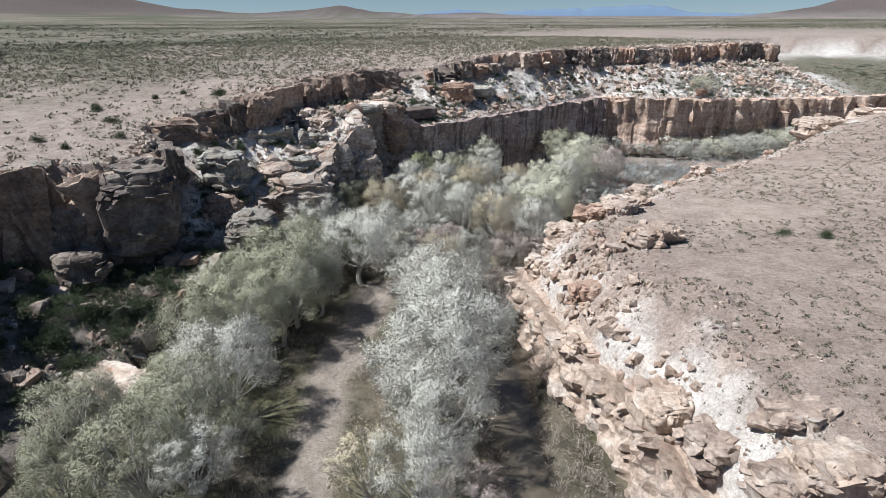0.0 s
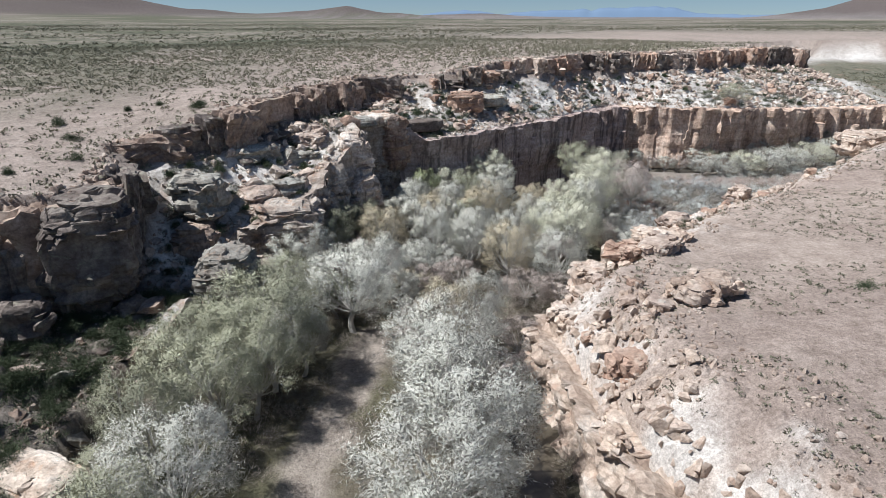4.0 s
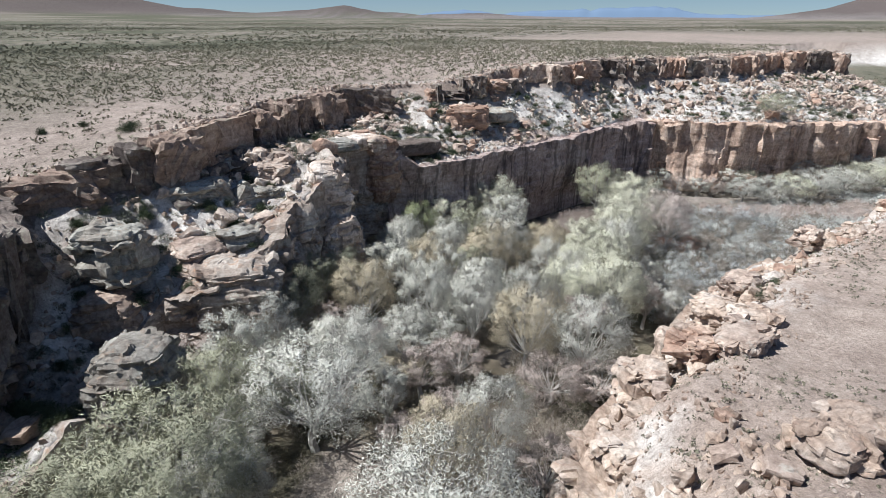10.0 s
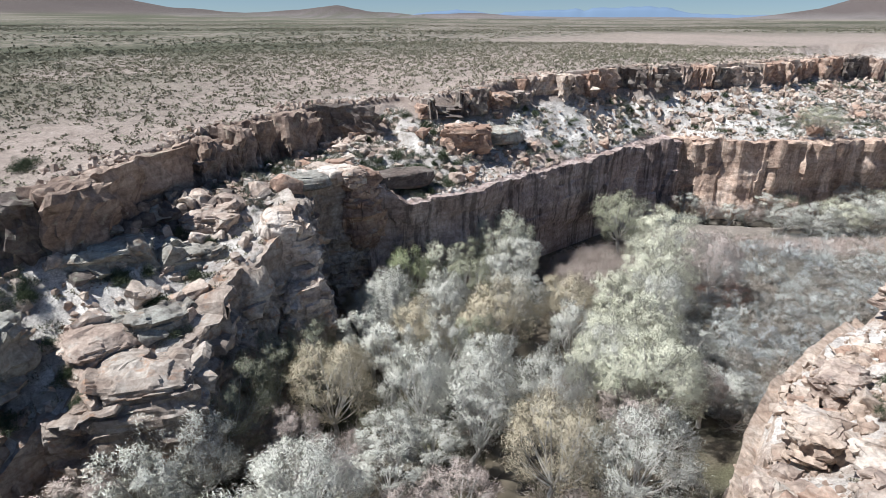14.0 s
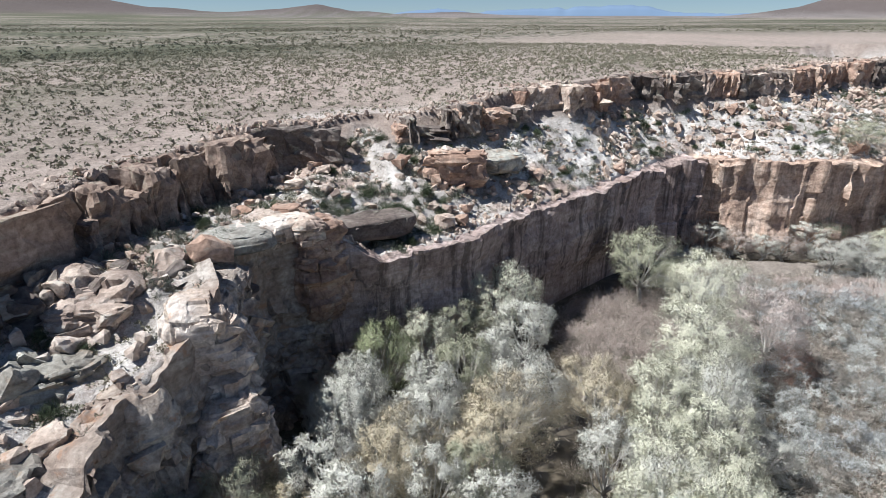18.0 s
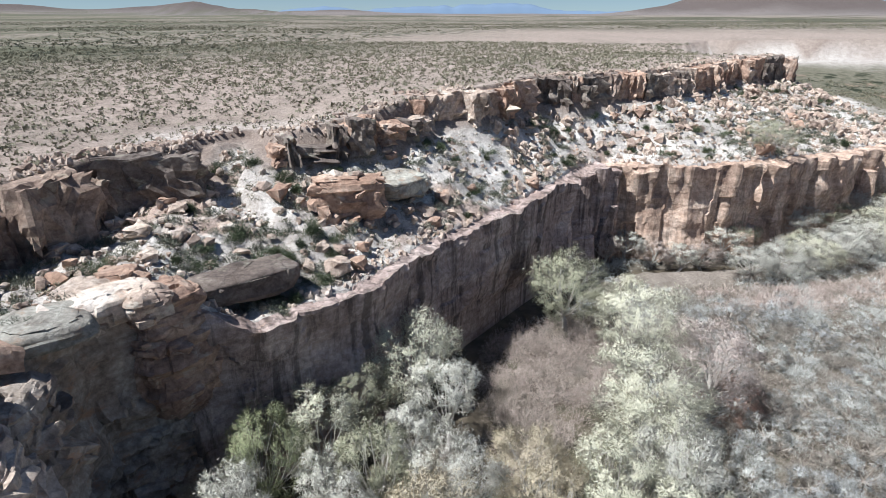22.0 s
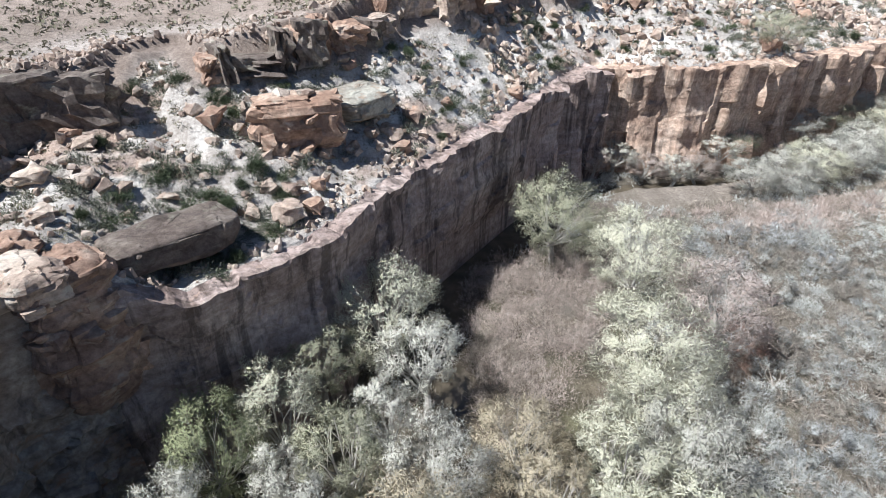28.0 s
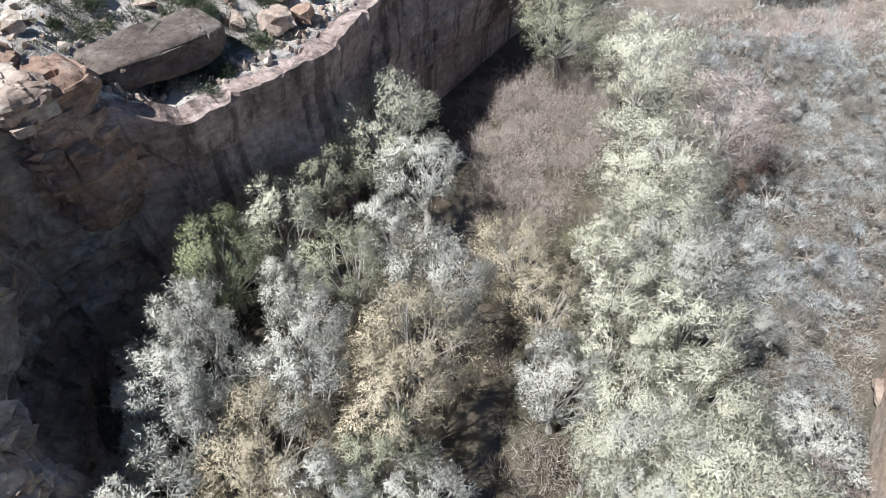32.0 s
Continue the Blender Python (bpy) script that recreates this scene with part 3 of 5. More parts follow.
def blocky(x, y, z, size, seed):
    """Joint-bounded blocks: one step for each cell of a bent lattice, about -0.5 to 0.5."""
    bend = 0.7 * fbm(x / size / 1.7, y / size / 1.7, z / size / 1.7, seed + 1, 2)
    return hash3(np.floor(x / size + bend), np.floor(y / size - bend), np.floor(z / size * 1.35 + 0.5 * bend), seed) - 0.5


def bedded(x, y, z, size, thick, seed):
    """Blocks in level beds, the joints of each bed its own: about -0.5 to 0.5."""
    bed = np.floor(z / thick + 0.55 * fbm(x / 9, y / 9, 0, seed + 1, 2))
    own = 9 * hash3(bed, 0 * bed, 0 * bed, seed + 2)
    bend = 0.5 * fbm(x / size / 2, y / size / 2, 0, seed + 3, 2)
    return 0.45 * (hash3(bed, 0 * bed, 0 * bed, seed) - 0.5) + 0.75 * (hash3(np.floor(x / size + bend + own), np.floor(y / size - bend + own), bed, seed) - 0.5)


def wall_profile(v, s, x, y):
    alcove = smooth(165, 176, y) * smooth(200, 190, y) * smooth(60, 40, x)
    return 1.5 + 0.5 * smooth(0.75, 1.0, v) - alcove * 2.6 * smooth(0.5, 0.08, v) + 1.2 * smooth(0.35, 0.0, v) * (1 - alcove)


def wall_relief(x, y, z, s):
    pillars = smooth(36, 48, x)
    column = np.floor(s / 3.4 + 0.9 * fbm(s / 5, 0 * s, z / 14, 58, 2))
    stand = hash3(column, np.floor(z / 13 + 3 * hash3(column, 0 * s, 0 * s, 57)), 0 * s, 59)
    flutes = (np.abs(fbm(s / 7, 0 * s, z / 60, 61, 3)) * 4.4 - 1.4 + 2.1 * stand) * pillars + (0.3 + 0.5 * pillars) * fbm(s / 2.4, 0 * s, z / 30, 62, 3)
    scars = 0.9 * fbm(s / 8, 0 * s, z / 5, 60, 3) + 0.7 * blocky(x, y, z, 3.6, 95) * (1 - pillars)
    return flutes - 0.3 + scars + 0.35 * fbm(x / 2, y / 2, z / 2, 63, 4) + 1.1 * fbm(s / 14, 0 * s, z / 40, 64, 2)


def bluff_profile(v, s, x, y):
    steps = np.floor(v * 4.3 + 0.7 * fbm(s / 6, 0 * s, 0, 65)) / 4.3
    return 0.3 + 4.6 * (1 - (0.45 * v + 0.55 * steps)) * smooth(108, 116, y) + 2.0 * (1 - v) * smooth(116, 108, y)


def bluff_relief(x, y, z, s):
    buttress = 2.8 * np.abs(fbm(s / 10, 0 * s, z / 25, 76, 2)) - 0.9 - 1.0 * smooth(124, 132, y)
    return buttress + 1.3 * fbm(x / 6, y / 6, z / 5, 66, 3) + 0.25 * fbm(x / 1.3, y / 1.3, z / 0.9, 67, 3) + 2.3 * bedded(x, y, z, 4.2, 1.5, 91) + 0.9 * bedded(x, y, z, 1.9, 0.7, 92)


def mesa_profile(v, s, x, y):
    return (1.3 - 0.6 * v) - 1.1 * smooth(93, 99, y)


def mesa_relief(x, y, z, s):
    return (1 - 0.35 * smooth(93, 99, y)) * (1.3 * fbm(x / 4, y / 4, z / 4, 68, 4) + 0.5 * fbm(x / 1.3, y / 1.3, z / 1.3, 69, 3) + 1.8 * blocky(x, y, z, 2.6, 93) + 0.9 * blocky(x, y, z, 1.2, 94))


cliff("canyon_wall", WALL, 0, 9, ROCK_WALL, "tall brown cliff streaked with dark varnish above the creek", wall_profile, wall_relief, 71, step=0.42, back=0.5)
cliff("canyon_wall", WALL, 8, 18, ROCK_EAST, "sunlit orange-brown cliff of upright pillars", wall_profile, wall_relief, 77, step=0.5, back=0.5)
cliff("bluff_face", BLUFF, 4, 18, ROCK_BLUFF, "broken pale and rusty sandstone bluff with ledges", bluff_profile, bluff_relief, 72, step=0.36, flat=False, broken=2.0)
LOW_MESA = [(x, y, foot + (0.52 if y < 90 else 0.34) * (top - foot), foot) for x, y, top, foot in MESA]
cliff("mesa_face", LOW_MESA, 1, 16, ROCK_CREAM, "cream and white sandstone cliff under the mesa edge", mesa_profile, mesa_relief, 73, step=0.4, flat=False, side=-1, back=2.5)


# ---- rocks ----
def rock_mesh(name, mat, seed, rough=0.16, flatness=0.7):
    """An angular block about 1 m across, standing on z = 0."""
    rnd = random.Random(seed)
    bm = bmesh.new()
    for _ in range(13):
        d = Vector((rnd.uniform(-1, 1), rnd.uniform(-1, 1), rnd.uniform(-1, 1)))
        d = d / max(abs(d.x), abs(d.y), abs(d.z)) * rnd.uniform(0.78, 1.0)
        bm.verts.new((d.x * 0.5, d.y * 0.5, d.z * 0.5 * flatness))
    hull = bmesh.ops.convex_hull(bm, input=bm.verts)
    bmesh.ops.delete(bm, geom=[g for g in hull["geom_unused"] if isinstance(g, bmesh.types.BMVert)], context="VERTS")
    bmesh.ops.subdivide_edges(bm, edges=bm.edges[:], cuts=3, use_grid_fill=True)
    off = Vector((seed * 3.1, seed * 1.7, 0))
    for v in bm.verts:
        v.co += v.co.normalized() * rough * (noise.fractal(v.co * 2.6 + off, 1.0, 2.0, 3) * 0.95 + noise.fractal(v.co * 7 + off, 1.0, 2.0, 2) * 0.3)
    low = min(v.co.z for v in bm.verts)
    for v in bm.verts:
        v.co.z -= low + 0.06
    me = bpy.data.meshes.new(name)
    bm.to_mesh(me)
    bm.free()
    me.polygons.foreach_set("use_smooth", np.ones(len(me.polygons), bool))
    me.set_sharp_from_angle(angle=radians(30))
    me.materials.append(mat)
    return me


def block_mesh(name, mat, seed):
    """A squared caprock block, 1 m wide, deep and tall, with broken corners."""
    rnd = random.Random(seed)
    bm = bmesh.new()
    for sx in (-1, 1):
        for sy in (-1, 1):
            for sz in (0, 1):
                for _ in range(2):
                    bm.verts.new((sx * rnd.uniform(0.36, 0.5), sy * rnd.uniform(0.38, 0.5), sz * rnd.uniform(0.88, 1.0)))
    hull = bmesh.ops.convex_hull(bm, input=bm.verts)
    bmesh.ops.delete(bm, geom=[g for g in hull["geom_unused"] if isinstance(g, bmesh.types.BMVert)], context="VERTS")
    bmesh.ops.subdivide_edges(bm, edges=bm.edges[:], cuts=6, use_grid_fill=True)
    off = Vector((seed * 2.3, seed * 1.1, 4))
    for v in bm.verts:
        flat = Vector((v.co.x, v.co.y, 0.25 * (v.co.z - 0.5)))
        ribs = noise.noise(Vector((v.co.x * 6, v.co.y * 6, v.co.z * 1.2)) + off) * 0.16 + noise.noise(Vector((v.co.x * 2, v.co.y * 2, v.co.z * 9)) + off) * 0.07 + noise.fractal(v.co * 9 + off, 1.0, 2.0, 2) * 0.07
        v.co += flat * ribs + flat * 0.5 * noise.fractal(v.co * 3.4 + off, 1.0, 2.0, 3) + Vector((0, 0, 0.06 * noise.noise(v.co * 5 + off))) * (1 if v.co.z > 0.5 else 0)
    me = bpy.data.meshes.new(name)
    bm.to_mesh(me)
    bm.free()
    me.materials.append(mat)
    return me


STONES = (ROCK_BROWN, ROCK_TAN, ROCK_RED, ROCK_PALE, ROCK_GREEN, ROCK_DARK, ROCK_CREAM, ROCK_BLUFF)
ROCKS = {mat: [rock_mesh("boulder", mat, 10 * n + k, 0.14) for k in range(6)] for n, mat in enumerate(STONES)}
BLOCKS = {mat: [block_mesh("rock_block", mat, 200 + 10 * n + k) for k in range(6)] for n, mat in enumerate(STONES)}
rocks = random.Random(5)


def boulder(x, y, size, mat, label, group, tall=1.0, sink=0.12, z=None):
    base = height(x, y) if z is None else z
    ob = new("boulder", rocks.choice(ROCKS[mat]))
    wide = size * rocks.uniform(0.8, 1.25)
    ob.matrix_basis = pose(x, y, base - sink * size, rocks.uniform(-14, 14), rocks.uniform(-14, 14), rocks.uniform(0, 360)) @ Matrix.Diagonal((size, wide, size * tall, 1))
    return tagged(ob, label, "boulder", group)


def rim_blocks(line, start, end, mats, label, least=1.2, most=6.0):
    """Caprock along a rim: a row of cracked blocks, each of them a part."""
    s, rows, out = resample(line, 0.5, start, end)
    owner = empty("caprock_cliff")
    tagged(owner, label, "cliff", kind="structure")
    n = 0
    while n < len(rows) - 3:
        wide = least + (most - least) * rocks.random() ** 1.5
        m = min(n + int(wide / 0.5), len(rows) - 1)
        mid = (n + m) // 2
        x, y, top, foot = rows[mid]
        tall = top - foot + 1.25
        face = math.degrees(math.atan2(out[mid][1], out[mid][0]))
        ob = part_of("rock_block", rocks.choice(BLOCKS[rocks.choice(mats)]), owner)
        deep = rocks.uniform(3.6, 5.4)
        gap = rocks.uniform(-1.5, 1.5)
        ob.matrix_basis = (pose(x - out[mid][0] * (deep * 0.3 - gap), y - out[mid][1] * (deep * 0.3 - gap), foot - 1.2, rocks.uniform(-5, 5), rocks.uniform(-6, 6), face + rocks.uniform(-16, 16))
                           @ Matrix.Diagonal((deep, wide * 1.12, tall * (rocks.uniform(0.9, 1.07) if rocks.random() < 0.72 else rocks.uniform(0.5, 0.85)), 1)))
        n = m if m > n else n + 1
    return owner


# the first of these blocks cap the unseen spur that shades the rubble
rim_blocks(RIM_NEAR, 2, 11, [ROCK_BROWN, ROCK_DARK], "massive brown caprock blocks along the lower rim", 4.0, 8.0)
rim_blocks(RIM_NEAR, 10, 19, [ROCK_BROWN, ROCK_DARK, ROCK_BROWN], "cracked brown caprock cliff below the plateau edge", 2.4, 8.5)
rim_blocks(RIM_FAR, 0, 16, [ROCK_RED, ROCK_TAN, ROCK_DARK], "row of red-brown caprock blocks along the far rim")

# ---- water ----
s, rows, out = resample(CREEK, 1.0)
width = 4.6 + 3.6 * np.exp(-((rows[:, 1] - 184) / 9) ** 2)
left, right = rows[:, :2] - out * width[:, None], rows[:, :2] + out * width[:, None]
verts = np.concatenate([np.c_[left, np.full(len(s), -17.45)], np.c_[right, np.full(len(s), -17.45)]])
tagged(new("water", mesh_of("water", verts, grid_faces(2, len(s)), WATER, False)), "narrow murky brown creek in the canyon floor", "water", kind="structure")


# ---- plants ----
def blades(base, way, length, width, seed):
    """One thin tapered twig (a triangle) for each base place, along way."""
    rng = np.random.default_rng(seed)
    side = np.cross(way, rng.normal(size=way.shape))
    side /= np.linalg.norm(side, axis=1)[:, None] + 1e-9
    verts = np.stack([base - side * width[:, None] / 2, base + side * width[:, None] / 2, base + way * length[:, None]], 1).reshape(-1, 3)
    return verts, np.arange(len(verts)).reshape(-1, 3)


def tube(points, radii, sides):
    """Vertices and faces of a tapered tube."""
    points = np.asarray(points, float)
    verts, faces = [], []
    for n, p in enumerate(points):
        way = points[min(n + 1, len(points) - 1)] - points[max(n - 1, 0)]
        way /= np.linalg.norm(way) + 1e-9
        a = np.cross(way, (0.3, 0.9, 0.1) if abs(way[2]) > 0.8 else (0, 0, 1))
        a /= np.linalg.norm(a)
        b = np.cross(way, a)
        for k in range(sides):
            t = 2 * math.pi * k / sides
            verts.append(p + radii[n] * (math.cos(t) * a + math.sin(t) * b))
    for n in range(len(points) - 1):
        for k in range(sides):
            q = (k + 1) % sides
            faces.append((n * sides + k, n * sides + q, (n + 1) * sides + q, (n + 1) * sides + k))
    return verts, faces


def tree_meshes(seed, tall=13.0, spread=5.0, puffs=21, twigs=900, low=0.55):
    """Wood and twigs of a spreading tree in bud: a dome of fanned-out branch ends, foot at the origin."""
    rng = np.random.default_rng(seed)
    wood_v, wood_f = [], []

    def add(points, radii, sides):
        v, f = tube(points, radii, sides)
        shift = len(wood_v)
        wood_v.extend(v)
        wood_f.extend([tuple(i + shift for i in q) for q in f])

    def bent(a, b, sag, count):
        t = np.linspace(0, 1, count)[:, None]
        kink = rng.normal(size=3) * np.linalg.norm(b - a) * 0.06
        return a + (b - a) * t + (np.array((0, 0, sag)) + kink) * np.sin(math.pi * t)

    fork = np.array((rng.normal() * 0.3, rng.normal() * 0.3, tall * rng.uniform(0.16, 0.26)))
    add(bent(np.array((0, 0, -0.4)), fork, 0, 4), (0.36, 0.3, 0.27, 0.25), 7)
    middle, high = tall * low, tall * (1 - low)
    at, way, facing = [], [], []
    for n in range(puffs):
        up = -0.62 + 1.57 * (n + 0.5) / puffs
        az, flat = 2.39996 * n + rng.uniform(-0.35, 0.35), math.sqrt(max(0.0, 1 - up * up))
        out = np.array((math.cos(az) * flat, math.sin(az) * flat, up))
        heart = np.array((0, 0, middle)) + out * (spread, spread, high) * 0.66 * rng.uniform(0.86, 1.12)
        size = spread * rng.uniform(0.3, 0.44)
        path = bent(fork, heart, -0.3, 6)
        add(path, np.linspace(0.1, 0.022, 6), 5)
        ends = 15
        for end in range(ends):
            ray = rng.normal(size=3) + out * 0.9 + (0, 0, 0.35)
            ray /= np.linalg.norm(ray)
            tip = heart + ray * size * rng.uniform(0.7, 1.0)
            limb = bent(path[int(rng.integers(3, 6))], tip, rng.uniform(-0.15, 0.2), 3)
            if end % 3 == 0:
                add(limb, (0.026, 0.02, 0.008), 3)
            count = twigs // ends
            t = rng.uniform(0.0, 1.0, count)[:, None] ** 0.6
            at.append(limb[1] + (limb[2] - limb[1]) * t + rng.normal(size=(count, 3)) * 0.13 * size)
            facing.append(0.55 * (at[-1] - heart) / size + 0.5 * out + rng.normal(size=(count, 3)) * 0.22)
            fan = ray * 0.35 + rng.normal(size=(count, 3)) * 0.75 + (0, 0, 0.1)
            way.append(fan / np.linalg.norm(fan, axis=1)[:, None])
    at, way, facing = np.concatenate(at), np.concatenate(way), np.concatenate(facing)
    v, f = blades(at, way, rng.uniform(0.18, 0.42, len(at)), rng.uniform(0.03, 0.048, len(at)) * np.where(rng.random(len(at)) < 0.28, 1.6, 1.0), seed + 1)
    corners = v.reshape(-1, 3, 3)
    turned = (np.cross(corners[:, 1] - corners[:, 0], corners[:, 2] - corners[:, 0]) * facing).sum(1) < 0
    corners[turned] = corners[turned][:, [1, 0, 2]]
    return (wood_v, wood_f), (corners.reshape(-1, 3), f, facing / np.linalg.norm(facing, axis=1)[:, None])


def crown_mesh(twigs, mat):
    """Twigs shaded with the roundness of the tuft that they make up."""
    v, f, facing = twigs
    me = mesh_of("crown", v, f, mat, False)
    me.normals_split_custom_set_from_vertices(np.repeat(facing, 3, axis=0).tolist())
    return me


KINDS = {"grey": (TWIG_GREY, "tall leafless tree with pale grey twigs"), "bud": (TWIG_BUD, "tall tree with pale yellow-green budding twigs"),
         "tan": (TWIG_TAN, "leafless tree with tan twigs"), "green": (TWIG_GREEN, "tree with fresh green leaf buds"),
         "sage": (TWIG_SAGE, "tall tree with dull green budding twigs"),
         "brown": (TWIG_BROWN, "low leafless brown thicket tree"), "rusty": (TWIG_PINK, "leafless tree with pinkish grey twigs")}
SHAPES = [tree_meshes(100 + 7 * n) for n in range(4)] + [tree_meshes(170 + 7 * n, 12.0, 3.2, 14, 640, 0.64) for n in range(3)]
TREES = {}
chance = random.Random(11)


def tree(x, y, radius, kind, tall=None):
    """A tree at a place of the plan; small crowns have fewer limbs."""
    n = chance.randrange(4) if radius > 3.3 else 4 + chance.randrange(3)
    base = height(x, y)
    tall = tall or (7.0 if kind == "brown" else min(15.0, 9.3 + 0.9 * radius)) * chance.uniform(0.93, 1.07)
    wide, high = (5.0, 13.0) if n < 4 else (3.2, 12.0)
    ob = empty("tree", pose(x, y, base, chance.uniform(-4, 4), chance.uniform(-4, 4), chance.uniform(0, 360)) @ Matrix.Diagonal((radius * 1.28 / wide, radius * 1.28 / wide, tall / high, 1)))
    tagged(ob, KINDS[kind][1] + " on the canyon floor", "tree", "canyon trees")
    if (kind, n) not in TREES:
        wood, twigs = SHAPES[n]
        TREES[kind, n] = (mesh_of("trunk", *wood, BARK), crown_mesh(twigs, KINDS[kind][0]))
    part_of("trunk", TREES[kind, n][0], ob, "pale grey trunk and limbs")
    part_of("crown", TREES[kind, n][1], ob)
    return ob


# trees: x, y, crown radius, kind
SOUTH_GROVE = [
    (-2.0, 42.1, 3.7, "grey"), (-33.7, 42.4, 3.5, "sage"), (-7.1, 42.7, 3.0, "tan"), (-27.4, 42.8, 4.4, "sage"), (-22.5, 43.2, 3.2, "grey"), (-35.1, 47.7, 4.5, "sage"),
    (-26.7, 50.6, 4.5, "sage"), (-0.8, 50.8, 4.7, "grey"), (-24.5, 59.3, 4.9, "grey"), (-0.3, 59.5, 6.5, "grey"), (-30.8, 66.6, 4.0, "sage"), (1.7, 68.2, 6.5, "grey"),
    (-26.3, 72.4, 5.0, "sage"), (-30.7, 75.3, 4.0, "sage"), (-0.7, 75.3, 4.9, "grey"), (-23.1, 75.7, 4.5, "sage"), (-0.7, 80.4, 6.0, "grey"), (-22.3, 81.1, 4.9, "sage"),
    (-29.7, 81.3, 5.1, "sage"), (8.0, 82.4, 2.7, "brown"), (-19.5, 84.7, 3.5, "grey"), (-24.7, 85.5, 6.4, "sage"), (-0.2, 88.5, 3.8, "tan"), (9.9, 91.7, 3.1, "brown"),
]
MIDDLE_GROVE = [
    (-4.6, 93.8, 2.5, "brown"), (4.7, 93.9, 3.5, "grey"), (-14.5, 96.9, 6.1, "grey"), (-24.0, 98.5, 4.2, "sage"), (-24.9, 105.9, 3.3, "grey"), (12.5, 105.9, 3.6, "brown"),
    (18.6, 105.9, 3.2, "brown"), (-12.5, 106.2, 4.5, "grey"), (-3.2, 106.5, 3.0, "brown"), (1.1, 110.0, 3.2, "brown"), (-23.2, 111.6, 4.0, "grey"), (18.1, 111.6, 4.5, "grey"),
    (10.4, 112.0, 4.1, "tan"), (-10.7, 114.5, 3.4, "brown"), (3.8, 117.7, 3.2, "grey"), (-22.2, 118.7, 4.4, "sage"), (12.0, 122.3, 3.5, "grey"), (-12.3, 122.8, 4.1, "tan"),
    (-2.9, 123.4, 3.5, "grey"), (-19.7, 124.0, 3.3, "sage"), (3.9, 124.0, 3.8, "grey"), (23.8, 124.0, 5.0, "bud"), (20.1, 125.1, 2.8, "bud"),
]
NORTH_GROVE = [
    (24.3, 126.2, 3.4, "bud"), (16.7, 126.3, 2.7, "bud"), (20.4, 128.1, 3.4, "grey"), (-6.4, 128.9, 3.0, "grey"), (5.5, 129.4, 2.8, "grey"), (17.2, 129.9, 1.9, "bud"),
    (-16.7, 130.3, 3.5, "sage"), (25.0, 130.8, 3.2, "bud"), (0.3, 131.9, 2.4, "grey"), (20.6, 132.0, 3.7, "bud"), (-5.2, 132.4, 2.6, "tan"), (4.0, 133.0, 2.7, "sage"),
    (-10.0, 134.0, 3.0, "grey"), (16.9, 135.0, 2.8, "grey"), (-3.2, 135.8, 3.8, "tan"), (27.4, 135.9, 3.3, "bud"), (5.1, 136.9, 3.1, "tan"), (-8.5, 136.9, 2.8, "grey"),
    (22.4, 137.0, 3.0, "bud"), (0.1, 139.1, 2.8, "grey"), (-9.4, 140.2, 2.8, "grey"), (7.9, 140.6, 4.3, "tan"),
]
WALL_GROVE = [
    (18.0, 141.2, 2.6, "tan"), (29.3, 141.2, 3.8, "grey"), (23.7, 141.3, 3.2, "bud"), (-6.8, 142.2, 3.4, "grey"), (0.1, 142.9, 2.7, "grey"), (25.2, 146.2, 2.3, "bud"),
    (10.6, 146.5, 3.7, "grey"), (-7.6, 146.7, 2.6, "grey"), (30.6, 147.1, 4.1, "bud"), (18.4, 148.0, 3.8, "tan"), (-1.0, 148.4, 2.1, "grey"), (3.6, 148.9, 3.2, "sage"),
    (-5.5, 152.5, 3.4, "green"), (8.2, 152.7, 2.3, "grey"), (33.7, 154.3, 5.3, "bud"), (-0.0, 155.3, 3.1, "bud"), (11.9, 157.6, 3.2, "grey"), (44.4, 158.2, 4.5, "rusty"),
    (3.5, 160.6, 3.2, "sage"), (10.1, 165.2, 5.2, "bud"), (40.7, 168.3, 5.2, "bud"), (35.7, 180.5, 5.3, "sage"),
]
GROVES = SOUTH_GROVE + MIDDLE_GROVE + NORTH_GROVE + WALL_GROVE
for x, y, radius, kind in GROVES:
    tree(x, y, radius, kind)
FAR_GROVE = [
    (53, 203, 2.6, "brown"), (57.5, 203.5, 2.8, "grey"), (62, 200.5, 3.0, "brown"), (66.5, 199.5, 3.0, "grey"), (71, 199, 3.2, "brown"), (76, 201, 3.2, "grey"), (81, 204, 3.8, "sage"), (88, 207, 4.5, "sage"),
    (97, 208, 4.8, "grey"), (106, 211, 5.2, "sage"), (116, 214, 5.2, "grey"), (127, 218, 5.4, "sage"), (139, 223, 5.4, "grey"), (152, 229, 5.4, "bud"), (166, 236, 5.4, "grey"),
    (75, 190.5, 3.6, "grey"), (81, 190.5, 4.2, "grey"), (87.5, 191.5, 4.6, "bud"), (95, 193, 4.8, "grey"), (103, 195, 5.0, "grey"), (111.5, 198.5, 5.2, "bud"), (121, 203, 5.2, "grey"), (132, 209, 5.4, "grey"), (145, 216, 5.4, "bud"),
]
for x, y, radius, kind in FAR_GROVE:
    tree(x, y, radius, kind, 5.0 + 0.55 * radius)

